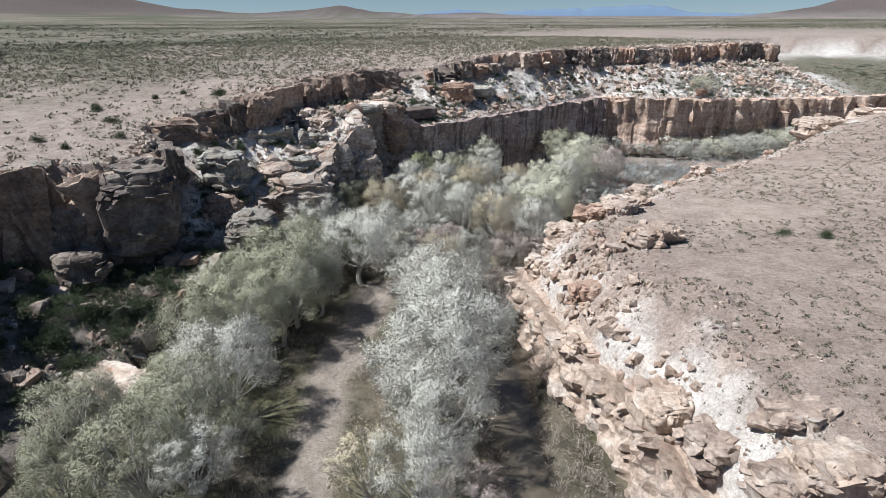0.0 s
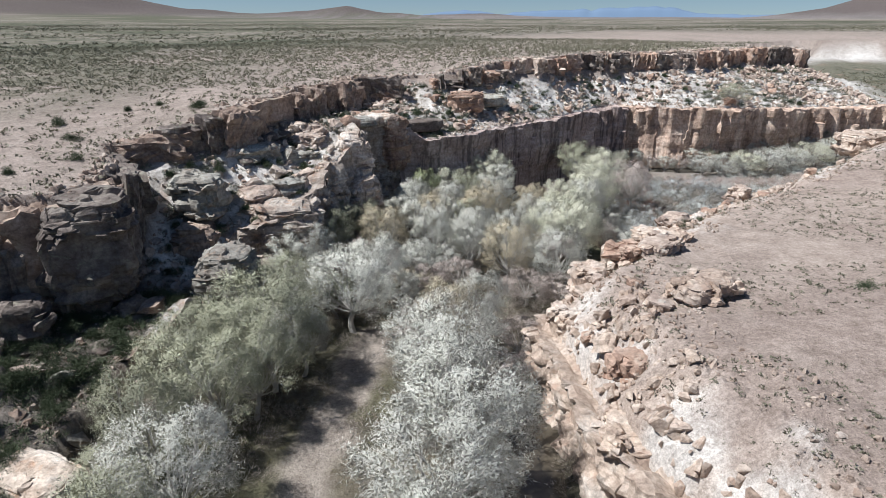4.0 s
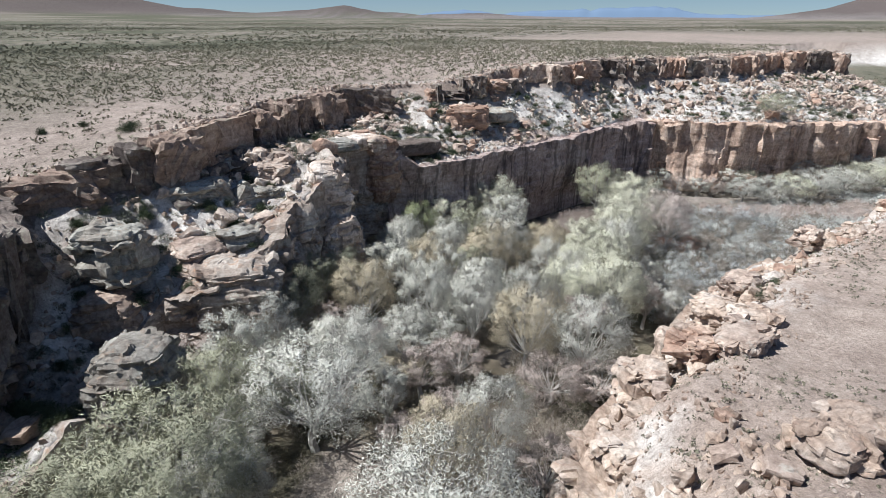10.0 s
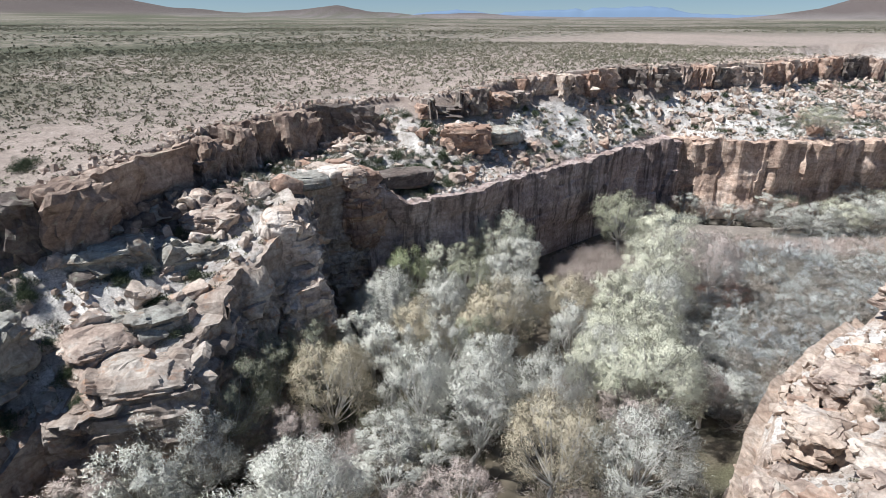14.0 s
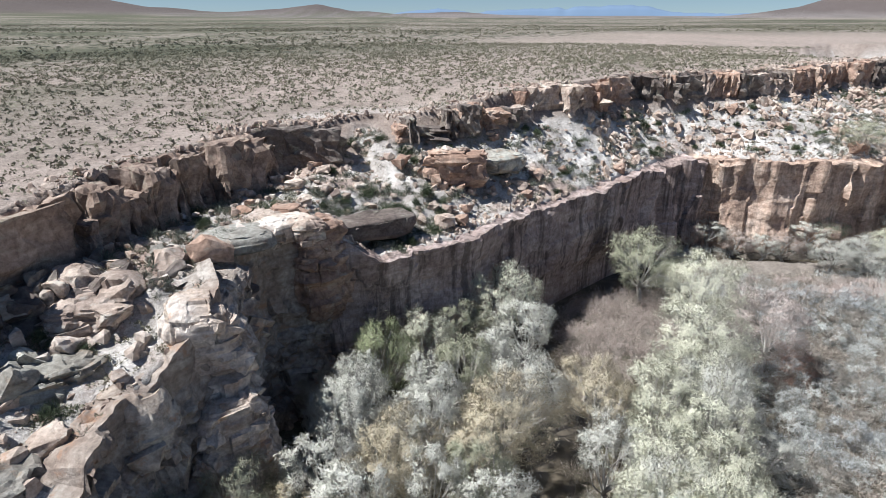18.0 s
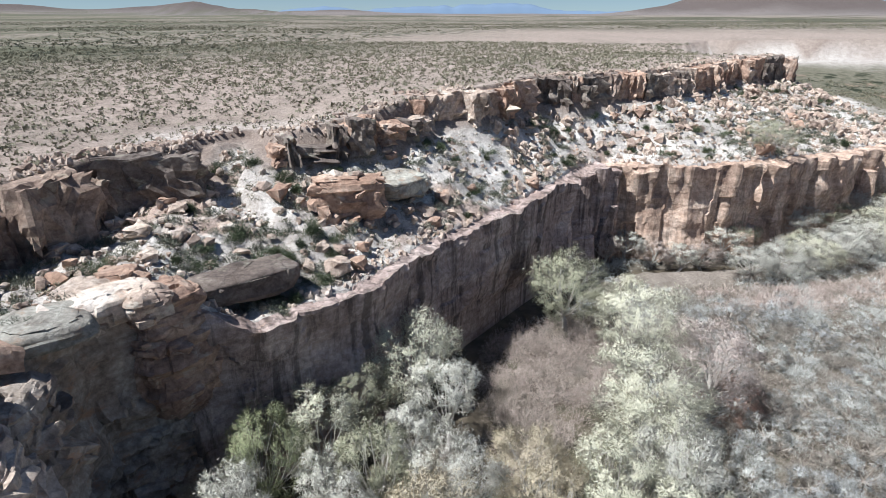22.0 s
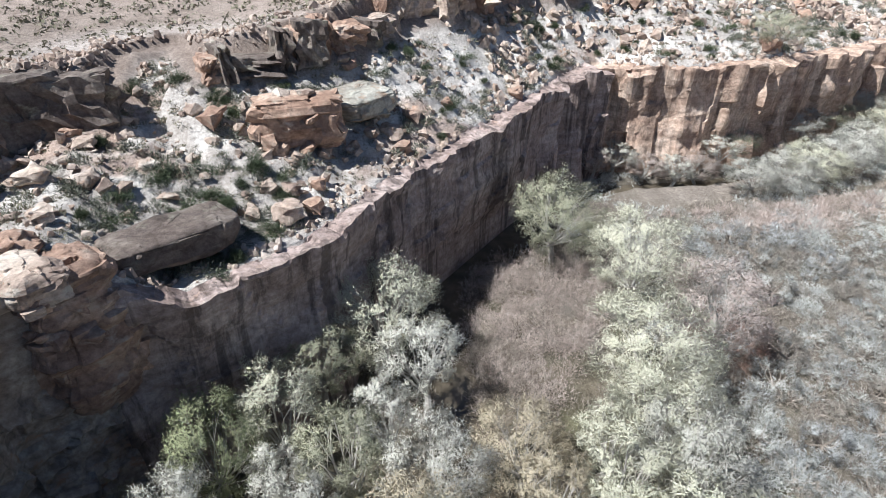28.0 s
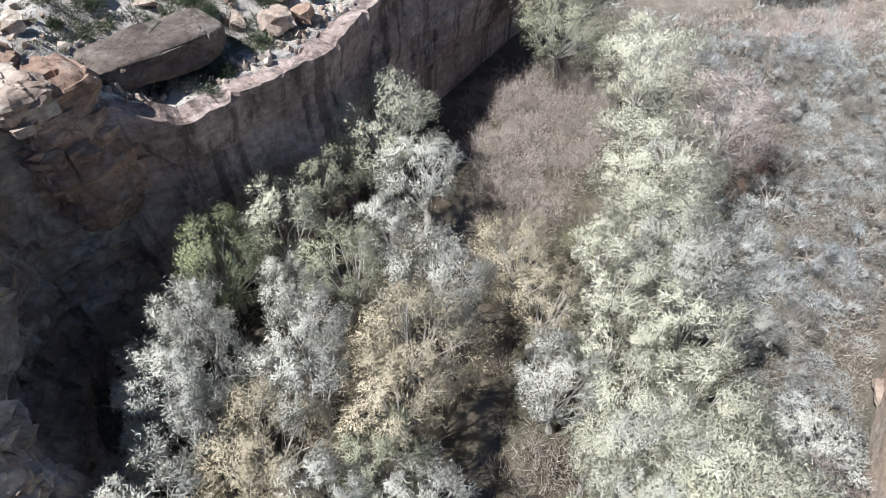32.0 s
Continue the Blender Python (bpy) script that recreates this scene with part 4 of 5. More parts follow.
# younger trees that close the canopy
STANDING = [(x, y, radius) for x, y, radius, _ in GROVES]
filler = random.Random(77)
tries = 0
while len(STANDING) < len(GROVES) + 34 and tries < 4000:
    tries += 1
    x, y = filler.uniform(-38, 34), filler.uniform(34, 160)
    if y < 98 and -21 < x < -5 or x > 4 and y < 100 or y > 142 and x > 14:
        continue
    here = np.array([x]), np.array([y])
    if not within(CANYON, *here)[0] or along(CREEK, *here)[0][0] < 4.0 or along(LOWER, *here)[0][0] < 4.5 or along(MESA, *here)[0][0] < 5:
        continue
    if min(math.hypot(x - a, y - b) - 0.75 * c for a, b, c in STANDING) < 1.3:
        continue
    STANDING.append((x, y, 2.6))
    tree(x, y, filler.uniform(2.2, 3.2), filler.choice(("grey", "tan", "brown", "grey") if y > 105 or x > -15 else ("sage", "grey", "sage")), filler.uniform(6.5, 9.5))

# ---- rock masses ----
def outcrop(x, y, z, size, mat, label, turn=0.0, seed=0, rough=1.0, boxy=0.55):
    """A jointed mass of rock, size metres wide, deep and tall, its foot at z."""
    fine = int(min(128, max(56, 10 * max(size))))
    u, v = np.meshgrid(np.linspace(0, 2 * math.pi, fine + 1)[:-1], np.linspace(-math.pi / 2, math.pi / 2, int(fine * 0.55)))
    bend = lambda a: np.sign(a) * np.abs(a) ** boxy
    lx, ly, lz = bend(np.cos(v)) * bend(np.cos(u)), bend(np.cos(v)) * bend(np.sin(u)), bend(np.sin(v))
    half = np.array(size) / 2
    bedding = 0.4 if x > 12 and y < 150 else 1.0  # the mesa weathers into rounded blocks
    core = half * (0.82 if bedding < 1 else 1.0)
    px, py, pz = lx * core[0], ly * core[1], lz * core[2]
    wx, wy, wz = px + x, py + y, pz + z
    big = min(1.0, min(size) / 7)
    swell = rough * (0.7 * fbm(wx / 3, wy / 3, wz / 2.4, 101 + seed, 3) + 2.4 * bedding * big * bedded(wx, wy, wz, 3.4, 1.7, 141 + seed) + bedding * bedded(wx, wy, wz, 1.8, 0.8, 111 + seed) + (1 - bedding) * (1.5 * big * blocky(wx, wy, wz, 2.6, 145 + seed) + 0.6 * blocky(wx, wy, wz, 1.3, 115 + seed)) + 0.2 * blocky(wx, wy, wz, 0.8, 121 + seed))
    beds = bedding * rough * 0.4 * (hash3(np.floor(wz / 0.45 + 0.6 * fbm(wx / 4, wy / 4, 0, 131)), 0 * wz, 0 * wz, 132 + seed) - 0.5)
    flat_len = np.sqrt(px**2 + py**2 + pz**2) + 1e-6
    px, py, pz = px + px / flat_len * (swell + beds), py + py / flat_len * (swell + beds), pz + pz / flat_len * swell * 0.6
    verts = np.stack([px, py, pz + half[2]], -1).reshape(-1, 3)
    rows, cols = u.shape
    faces = grid_faces(rows, cols)
    seam = np.array([(r * cols + cols - 1, r * cols, (r + 1) * cols, (r + 1) * cols + cols - 1) for r in range(rows - 1)])
    ob = empty("rock_outcrop", pose(x, y, z, 0, 0, turn))
    part_of("core", mesh_of("core", verts, np.concatenate([faces, seam]), mat, False, 28), ob)
    rnd = random.Random(500 + seed)
    for _ in range(int((10 + 0.07 * size[0] * size[1] * size[2] ** 0.5) * (2.8 if bedding < 1 else 1.0))):
        turn_u, rise_v = rnd.uniform(0, 2 * math.pi), rnd.uniform(-0.7, 1.25)
        wide = min(2.8, min(size) * rnd.uniform(0.25, 0.6)) if bedding == 1 else 0.6 + 1.6 * rnd.random() ** 1.7
        flat = abs(math.cos(rise_v)) ** boxy * 0.86
        spot = (math.copysign(abs(math.cos(turn_u)) ** boxy, math.cos(turn_u)) * flat * half[0], math.copysign(abs(math.sin(turn_u)) ** boxy, math.sin(turn_u)) * flat * half[1],
                half[2] + math.copysign(abs(math.sin(rise_v)) ** boxy, rise_v) * half[2] * 0.9 - 0.45 * wide)
        block = part_of("rock_block", rnd.choice(ROCKS[mat]), ob)
        block.matrix_basis = pose(*spot, rnd.uniform(-12, 12), rnd.uniform(-12, 12), rnd.uniform(0, 360)) @ Matrix.Diagonal((wide * rnd.uniform(0.9, 1.5), wide * rnd.uniform(0.8, 1.2), wide * rnd.uniform(0.7, 1.1), 1))
    return tagged(ob, label, "rock outcrop")


outcrop(-19.6, 137, -11, (6.5, 7, 17.2), ROCK_PALE, "tall cream and rust-red sandstone pillar standing off the bluff", 20, 1)
outcrop(-17.6, 134.6, -17, (6.5, 6.5, 15.5), ROCK_PALE, "cream and rusty foot of the sandstone pillar", 35, 2)
outcrop(-13.4, 157, -6, (6.5, 6.5, 12.2), ROCK_RED, "rounded rust-red rock corner above the canyon wall", 40, 3, 0.9)
outcrop(-16.5, 158.6, 5.0, (4, 3.5, 2.8), ROCK_RED, "rounded orange knob on the wall corner", 10, 46, 0.6)
outcrop(-18.8, 156.4, 5.2, (4.6, 3.6, 2.3), ROCK_PALE, "cream knob with orange stains on the wall corner", 60, 47, 0.6)
outcrop(-13.6, 154.6, 4.4, (3.6, 3, 2.8), ROCK_TAN, "tan knob at the edge of the wall corner", 30, 48, 0.6)
outcrop(-16, 154.6, 4.8, (7, 4, 2.6), ROCK_PALE, "pale rounded ledge on the wall corner", 30, 4, 0.7)
outcrop(-20.5, 150.6, 5.2, (8, 6, 2.2), ROCK_GREEN, "flat green lichen-covered slab on the bluff top", 25, 5, 0.4)
outcrop(4.4, 178.5, 4.4, (9, 4.6, 5.2), ROCK_RED, "layered orange-red sandstone block on the slope", 4, 6, 0.7, 0.4)
outcrop(11.5, 184.5, 5.0, (8, 6.5, 3.2), ROCK_GREEN, "smooth pale green slab beside the red block", 30, 7, 0.4)
outcrop(-28, 115, -14, (11, 9, 12.5), ROCK_BLUFF, "pinkish white sandstone knob on the bluff", 15, 8)
outcrop(-30, 122, -10, (9, 9, 11), ROCK_GREEN, "ledgy grey sandstone shoulder of the bluff", 40, 9)
outcrop(-25.5, 126, -12, (6, 6, 9.5), ROCK_TAN, "brown broken rock shoulder of the bluff", 10, 10)
outcrop(-31, 131, -5, (11, 7, 9), ROCK_GREEN, "whitish ledges of sandstone below the caprock", 35, 11)
outcrop(-32.5, 96.5, -16, (8.5, 7.5, 12.5), ROCK_GREEN, "pale lichen-spotted rock tower on the bluff", 0, 12)
# brown rock darkens this cliff in place of the shade in the recess
outcrop(-41.5, 109, -13, (7, 7, 9.5), ROCK_BROWN, "vertical cliff in the bluff recess, its brown tone standing for shade", 10, 13, 0.7)
outcrop(-54, 95.5, -12, (11, 6, 5), ROCK_PALE, "white and orange ledge below the rim", 10, 14, 0.7)
outcrop(-49, 93, -8, (11, 9.5, 14), ROCK_DARK, "huge brown rounded block in the lower rim", 25, 15, 0.9, 0.4)
outcrop(-41, 62.5, -15.4, (11, 5.5, 3.4), ROCK_PALE, "smooth pale yellow slab at the canyon's edge", -20, 16, 0.5)
outcrop(-7, 163, 2.2, (10, 4.5, 2.6), ROCK_DARK, "long dark tilted slab with bedding lines", 28, 31, 0.6, 0.3)
outcrop(-42, 113, -3, (8, 7, 7), ROCK_GREEN, "grey broken ledges in the head of the recess", 0, 17)
outcrop(21.3, 49.5, -10.4, (5.5, 7, 4.6), ROCK_CREAM, "cream and pink rock brow over the creek", 10, 18, 0.8)
outcrop(22.6, 42, -8.6, (3.8, 5, 3.8), ROCK_TAN, "pinkish brown block on white rock", 15, 19, 0.6)
outcrop(28.5, 34.5, -4.5, (6.5, 5.5, 3.6), ROCK_CREAM, "flat-topped cream rock block on the mesa edge", -10, 20, 0.6)
outcrop(24, 33.5, -5.5, (4.5, 4.5, 3.6), ROCK_CREAM, "cracked cream rock on the mesa edge", 20, 21, 0.7)
outcrop(29, 40.5, -3.6, (6, 3.2, 2.2), ROCK_TAN, "low brown ledge on the mesa", 15, 22, 0.6)
outcrop(20, 71.5, -8.5, (6.5, 4.5, 4.4), ROCK_RED, "red-brown overhanging rock above the white cliff", 35, 23, 0.8)
outcrop(17, 64.5, -13.5, (5, 7, 6), ROCK_CREAM, "cream bulge of the mesa cliff", 0, 24, 0.8)
outcrop(15.6, 87, -15, (4.5, 5, 8), ROCK_CREAM, "cream rock pillar at the cliff's corner", 20, 25, 0.7)
outcrop(30, 81, -3.4, (9.5, 5.5, 3.6), ROCK_CREAM, "jumbled cream rock outcrop on the mesa edge", 30, 26, 0.9)
outcrop(30.5, 98, -5.4, (5.5, 8, 4.2), ROCK_TAN, "pinkish brown outcrop split by a crack", -35, 27, 0.7)
outcrop(20.4, 97.4, -10.6, (5, 5, 5.6), ROCK_CREAM, "cream cracked rock mass on the mesa corner", 15, 40, 0.9)
outcrop(26.4, 103, -9.6, (5.4, 5, 5), ROCK_TAN, "pinkish tan rock mass on the mesa corner", 40, 41, 0.9)
outcrop(33, 111, -9, (6, 5, 4.6), ROCK_CREAM, "cream broken ledges on the mesa edge", 50, 42, 0.9)
outcrop(40, 118.6, -8.6, (6, 4.4, 4.2), ROCK_TAN, "tan broken ledges on the mesa edge", 40, 43, 0.9)
outcrop(26, 98, -6.2, (5, 4.5, 3.6), ROCK_RED, "reddish rock mass behind the mesa corner", 20, 44, 0.9)
outcrop(34.5, 104, -5, (5.5, 4, 2.6), ROCK_CREAM, "low cream ledge on the mesa", -10, 45, 0.8)
outcrop(62, 140.8, -8.4, (5, 3.6, 2.8), ROCK_TAN, "brown rocks along the mesa edge", 30, 28, 0.8)
outcrop(110, 176, -6, (16, 9, 6), ROCK_CREAM, "rocky cream knoll at the end of the mesa", 25, 29)
outcrop(122, 172, -4, (12, 9, 7), ROCK_TAN, "brown rocky knoll at the end of the mesa", 0, 30)

outcrop(-24, 131, -15, (7, 8, 17), ROCK_BLUFF, "bulging pale sandstone buttress of the bluff", 25, 32, 0.8)
outcrop(-28.5, 138, -2, (8, 7, 9), ROCK_TAN, "layered tan ledges below the caprock", 10, 33, 0.8)
outcrop(-20.5, 144, -8, (6, 7, 13.5), ROCK_BLUFF, "pale bedded rock shoulder beside the pillar", 0, 34, 0.8)
outcrop(-33.5, 118, -12, (8, 8, 12), ROCK_TAN, "tan rounded rock shoulder of the bluff", 50, 35, 0.8)
outcrop(-36, 127, -3, (9, 7, 9.5), ROCK_GREEN, "grey-green lichen-covered ledges below the caprock", 30, 36, 0.8)
outcrop(-55, 84, -12, (7, 5.5, 7), ROCK_DARK, "dark varnished rock mass below the rim", 20, 38, 0.8)

# ---- boulders ----
for x, y, z, size, mat, label in (
        (3.2, 178.7, 9.2, 2.3, ROCK_TAN, "brown boulder lying on the red block"), (5.6, 178.8, 9.2, 2.0, ROCK_TAN, "brown boulder lying on the red block"),
        (2.2, 167, 2.0, 2.9, ROCK_TAN, "rounded tan boulder near the wall's lip"), (-0.6, 168.2, 2.2, 2.0, ROCK_PALE, "pale boulder near the wall's lip"),
        (4.8, 168.6, 2.0, 2.0, ROCK_RED, "reddish boulder near the wall's lip"), (3.0, 170.5, 2.8, 1.8, ROCK_TAN, "tan boulder in a pile"), (1.0, 171, 3.0, 1.9, ROCK_PALE, "pale boulder in a pile"),
        (5.6, 171.5, 2.6, 1.5, ROCK_RED, "reddish boulder in a pile"), (34, 205, 12.4, 2.3, ROCK_CREAM, "white slab leaning at the foot of the rim"),
        (-24.2, 143, 6.6, 3.0, ROCK_TAN, "upright pointed boulder on the bluff"), (-27.5, 138.8, 4.6, 3.4, ROCK_TAN, "brown boulder below the caprock"),
        (-21.5, 145, 6.2, 4.0, ROCK_RED, "flat reddish boulder below the caprock"), (-25, 125, -7.5, 4.6, ROCK_PALE, "large pale boulder at the bluff's foot")):
    boulder(x, y, size, mat, label, "", 1.0, 0.1, z)
dark_piles = random.Random(21)
for _ in range(34):
    t = dark_piles.random()
    x, y = -38 + 11 * t + dark_piles.uniform(-2.2, 2.2), 128 + 18 * t + dark_piles.uniform(-2, 2)
    boulder(x, y, dark_piles.uniform(1.3, 3.3), dark_piles.choice((ROCK_DARK, ROCK_DARK, ROCK_TAN, ROCK_GREEN)), "dark angular boulder fallen from the caprock", "caprock boulders")
for _ in range(45):
    x, y = dark_piles.uniform(-68, -39), dark_piles.uniform(50, 92)
    boulder(x, y, dark_piles.uniform(1.6, 4.2), dark_piles.choice((ROCK_DARK, ROCK_BROWN, ROCK_GREEN, ROCK_TAN)), "dark boulder in the shaded rubble below the rim", "rubble boulders")


for _ in range(44):
    t = dark_piles.random()
    x, y = -40 + 16 * t + dark_piles.uniform(-7, 3.5), 104 + 40 * t + dark_piles.uniform(-6, 4)
    boulder(x, y, 0.9 + 2.9 * dark_piles.random() ** 1.6, dark_piles.choice((ROCK_PALE, ROCK_BLUFF, ROCK_GREEN, ROCK_TAN, ROCK_GREEN, ROCK_DARK)), "angular boulder on the broken sandstone bluff", "bluff boulders", dark_piles.uniform(0.7, 1.2))


def scatter(count, box, keep, seed):
    """Random places in a box of the plan for which keep(x, y) holds."""
    rng = np.random.default_rng(seed)
    out = np.zeros((0, 2))
    while len(out) < count:
        q = rng.uniform((box[0], box[1]), (box[2], box[3]), (count * 3, 2))
        out = np.concatenate([out, q[keep(q[:, 0], q[:, 1])]])
    return out[:count]


def on_terrace(x, y):
    low, rim = along(LOWER, x, y)[0], along(RIM, x, y)[0]
    return ~within(PLATEAU, x, y) & ~within(CANYON, x, y) & ~within(EAST, x, y) & (low > 0.6) & (rim > 1.2) & (low < 40)


def far_talus(x, y):
    low, rim = along(LOWER, x, y)[0], along(RIM, x, y)[0]
    return on_terrace(x, y) & (value_noise(x / 9, y / 9, 0, 151) > 0.62 - 0.5 * low / (low + rim))


def mesa_edge(x, y):
    d = along(MESA, x, y)[0]
    return within(EAST, x, y) & (d > 1.2) & (d < 11) & (value_noise(x / 6, y / 6, 0, 152) > 0.38 + 0.03 * d)


sizes = random.Random(23)
for x, y in scatter(56, (40, 196, 150, 268), far_talus, 31):
    boulder(x, y, sizes.uniform(1.6, 3.6) * sizes.uniform(0.7, 1.1), sizes.choice((ROCK_TAN, ROCK_TAN, ROCK_RED, ROCK_BROWN)), "angular tan to reddish boulder on the talus slope", "talus boulders")
for x, y in scatter(38, (-26, 155, 40, 212), far_talus, 32):
    boulder(x, y, sizes.uniform(0.9, 2.6), sizes.choice((ROCK_TAN, ROCK_RED, ROCK_PALE, ROCK_TAN)), "tan boulder on the rocky slope above the wall", "slope boulders")
for x, y in scatter(40, (10, 28, 90, 165), mesa_edge, 33):
    boulder(x, y, 1.1 + 2.0 * sizes.random() ** 2, sizes.choice((ROCK_CREAM, ROCK_TAN, ROCK_CREAM, ROCK_RED)), "cream to brown boulder along the mesa edge", "mesa boulders")


for x, y in scatter(40, (12, 90, 52, 134), lambda x, y: within(EAST, x, y) & (along(MESA, x, y)[0] > 0.8) & (along(MESA, x, y)[0] < 10), 34):
    boulder(x, y, 0.9 + 1.9 * sizes.random() ** 1.6, sizes.choice((ROCK_CREAM, ROCK_TAN, ROCK_CREAM, ROCK_RED, ROCK_PALE)), "angular boulder jumbled on the mesa corner", "mesa boulders")


def pebble_field(name, places, sizes_there, mat, label, seed):
    """Loose stones too many to count, in one mesh."""
    rng = np.random.default_rng(seed)
    source = []
    for me in ROCKS[ROCK_TAN][:3]:
        bm = bmesh.new()
        rnd = random.Random(seed + len(source))
        for _ in range(9):
            d = Vector((rnd.uniform(-1, 1), rnd.uniform(-1, 1), rnd.uniform(-1, 1))).normalized()
            bm.verts.new(d * 0.5)
        hull = bmesh.ops.convex_hull(bm, input=bm.verts)
        bmesh.ops.triangulate(bm, faces=bm.faces[:])
        bm.verts.index_update()
        source.append((np.array([v.co[:] for v in bm.verts]), np.array([[v.index for v in f.verts] for f in bm.faces])))
        bm.free()
    z = ground(places[:, 0], places[:, 1])[0]
    all_v, all_f, start = [], [], 0
    for n, (x, y) in enumerate(places):
        v, f = source[n % 3]
        a = rng.uniform(0, 6.28)
        turn = np.array([[math.cos(a), -math.sin(a), 0], [math.sin(a), math.cos(a), 0], [0, 0, 1]])
        all_v.append((v * sizes_there[n] * rng.uniform(0.7, 1.3, 3)) @ turn.T + (x, y, z[n] + 0.15 * sizes_there[n]))
        all_f.append(f + start)
        start += len(v)
    return tagged(new(name, mesh_of(name, np.concatenate(all_v), np.concatenate(all_f), mat)), label, "stones", kind="stuff")


spots = scatter(5200, (-60, 60, 150, 268), lambda x, y: on_terrace(x, y) & (value_noise(x / 5, y / 5, 0, 155) + 0.25 * value_noise(x / 1.5, y / 1.5, 0, 157) > 0.46), 41)
grit = 0.18 + 0.85 * np.random.default_rng(1).random(5200) ** 2.2
pebble_field("rubble", spots[:2200], grit[:2200], ROCK_TAN, "loose tan rubble on the rocky slopes", 51)
pebble_field("rubble", spots[2200:4000], grit[2200:4000], ROCK_PALE, "loose pale rubble on the rocky slopes", 52)
pebble_field("rubble", spots[4000:], grit[4000:], ROCK_BROWN, "loose brown rubble on the rocky slopes", 54)
spots = scatter(1000, (30, 190, 150, 268), far_talus, 44)
pebble_field("talus_stones", spots, 0.7 + 1.9 * np.random.default_rng(5).random(1000) ** 1.6, ROCK_TAN, "tan stones piled on the talus slope", 56)
spots = scatter(150, (-30, 150, 60, 215), far_talus, 45)
pebble_field("talus_stones", spots, np.random.default_rng(6).uniform(0.7, 1.7, 150), ROCK_TAN, "tan stones piled on the slope above the wall", 57)
spots = scatter(140, (-50, 98, -14, 152), on_terrace, 46)
pebble_field("talus_stones", spots, np.random.default_rng(7).uniform(0.6, 1.9, 140), ROCK_PALE, "pale stones piled on the bluff", 62)
spots = scatter(620, (10, 28, 90, 165), mesa_edge, 47)
pebble_field("talus_stones", spots, np.random.default_rng(8).uniform(0.4, 1.9, 620), ROCK_CREAM, "cream stones piled along the mesa edge", 59)
spots = scatter(700, (-12, 150, 130, 226), lambda x, y: ~within(CANYON, x, y) & ~within(EAST, x, y) & (along(WALL, x, y)[0] < 3.0) & (value_noise(x / 3, y / 3, 0, 159) > 0.4), 48)
pebble_field("rubble", spots, 0.2 + 1.1 * np.random.default_rng(9).random(700) ** 2, ROCK_PALE, "pale stones along the wall's lip", 60)
spots = scatter(2200, (-75, 84, 140, 270), lambda x, y: within(PLATEAU, x, y) & (along(RIM, x, y)[0] > 1.8) & (along(RIM, x, y)[0] < 2.2 + 7 * value_noise(x / 4, y / 4, 0, 158) ** 2), 43)
pebble_field("rubble", spots, 0.2 + 1.1 * np.random.default_rng(4).random(2200) ** 2.4, ROCK_TAN, "loose brown stones along the plateau's edge", 55)
spots = scatter(2600, (8, 25, 95, 168), lambda x, y: within(EAST, x, y) & (along(MESA, x, y)[0] > 2) & (along(MESA, x, y)[0] < 15) & (value_noise(x / 5, y / 5, 0, 156) > 0.4), 42)
pebble_field("rubble", spots, 0.16 + 0.6 * np.random.default_rng(3).random(2600) ** 2, ROCK_CREAM, "loose cream stones along the mesa edge", 53)


# ---- shrubs ----
def clumps(places, z, radius, tall, count, width, seed, up=0.25, short=1.0, shell=0.0):
    """Twigs of many shrubs at once: fuzzy domes of short thin blades."""
    rng = np.random.default_rng(seed)
    n = len(places)
    way = rng.normal(size=(n, count, 3))
    way[..., 2] = np.abs(way[..., 2]) * 0.9
    way /= np.linalg.norm(way, axis=-1)[..., None]
    reach = np.maximum(shell, rng.uniform(0.05, 1.0, (n, count, 1)) ** 0.5) * rng.uniform(0.65 + 0.2 * shell, 1.0, (n, count, 1))
    scale = np.stack([radius, radius, tall], -1)[:, None, :]
    base = np.concatenate([places, z[:, None]], 1)[:, None, :] + way * scale * reach
    loose = rng.normal(size=way.shape)
    tilt = 0.7 * way + 0.75 * loose / np.linalg.norm(loose, axis=-1)[..., None] + (0, 0, up)
    tilt /= np.linalg.norm(tilt, axis=-1)[..., None]
    length = radius[:, None] * rng.uniform(0.22, 0.5, (n, count)) * short
    return blades(base.reshape(-1, 3), tilt.reshape(-1, 3), length.ravel(), np.repeat(width * radius, count) * rng.uniform(0.6, 1.3, n * count), seed + 1)


def shrub_field(name, places, radius, squat, count, width, mat, label, seed, short=1.0, shell=0.0):
    z = ground(places[:, 0], places[:, 1])[0] - 0.05
    v, f = clumps(places, z, radius, radius * squat, count, width, seed, 0.25, short, shell)
    return tagged(new(name, mesh_of(name, v, f, mat)), label, "shrubs", kind="stuff")


def open_plateau(x, y):
    d = along(RIM, x, y)[0]
    return within(PLATEAU, x, y) & (d > 2) & (d < 190) & (value_noise(x / 30, y / 30, 0, 161) * 0.6 + 0.5 * hash3(np.floor(x * 7), np.floor(y * 7), 0 * x, 162) > 0.56 - 0.25 * smooth(20, 70, d)) & (np.hypot(x + 9, y - 190) > 10)


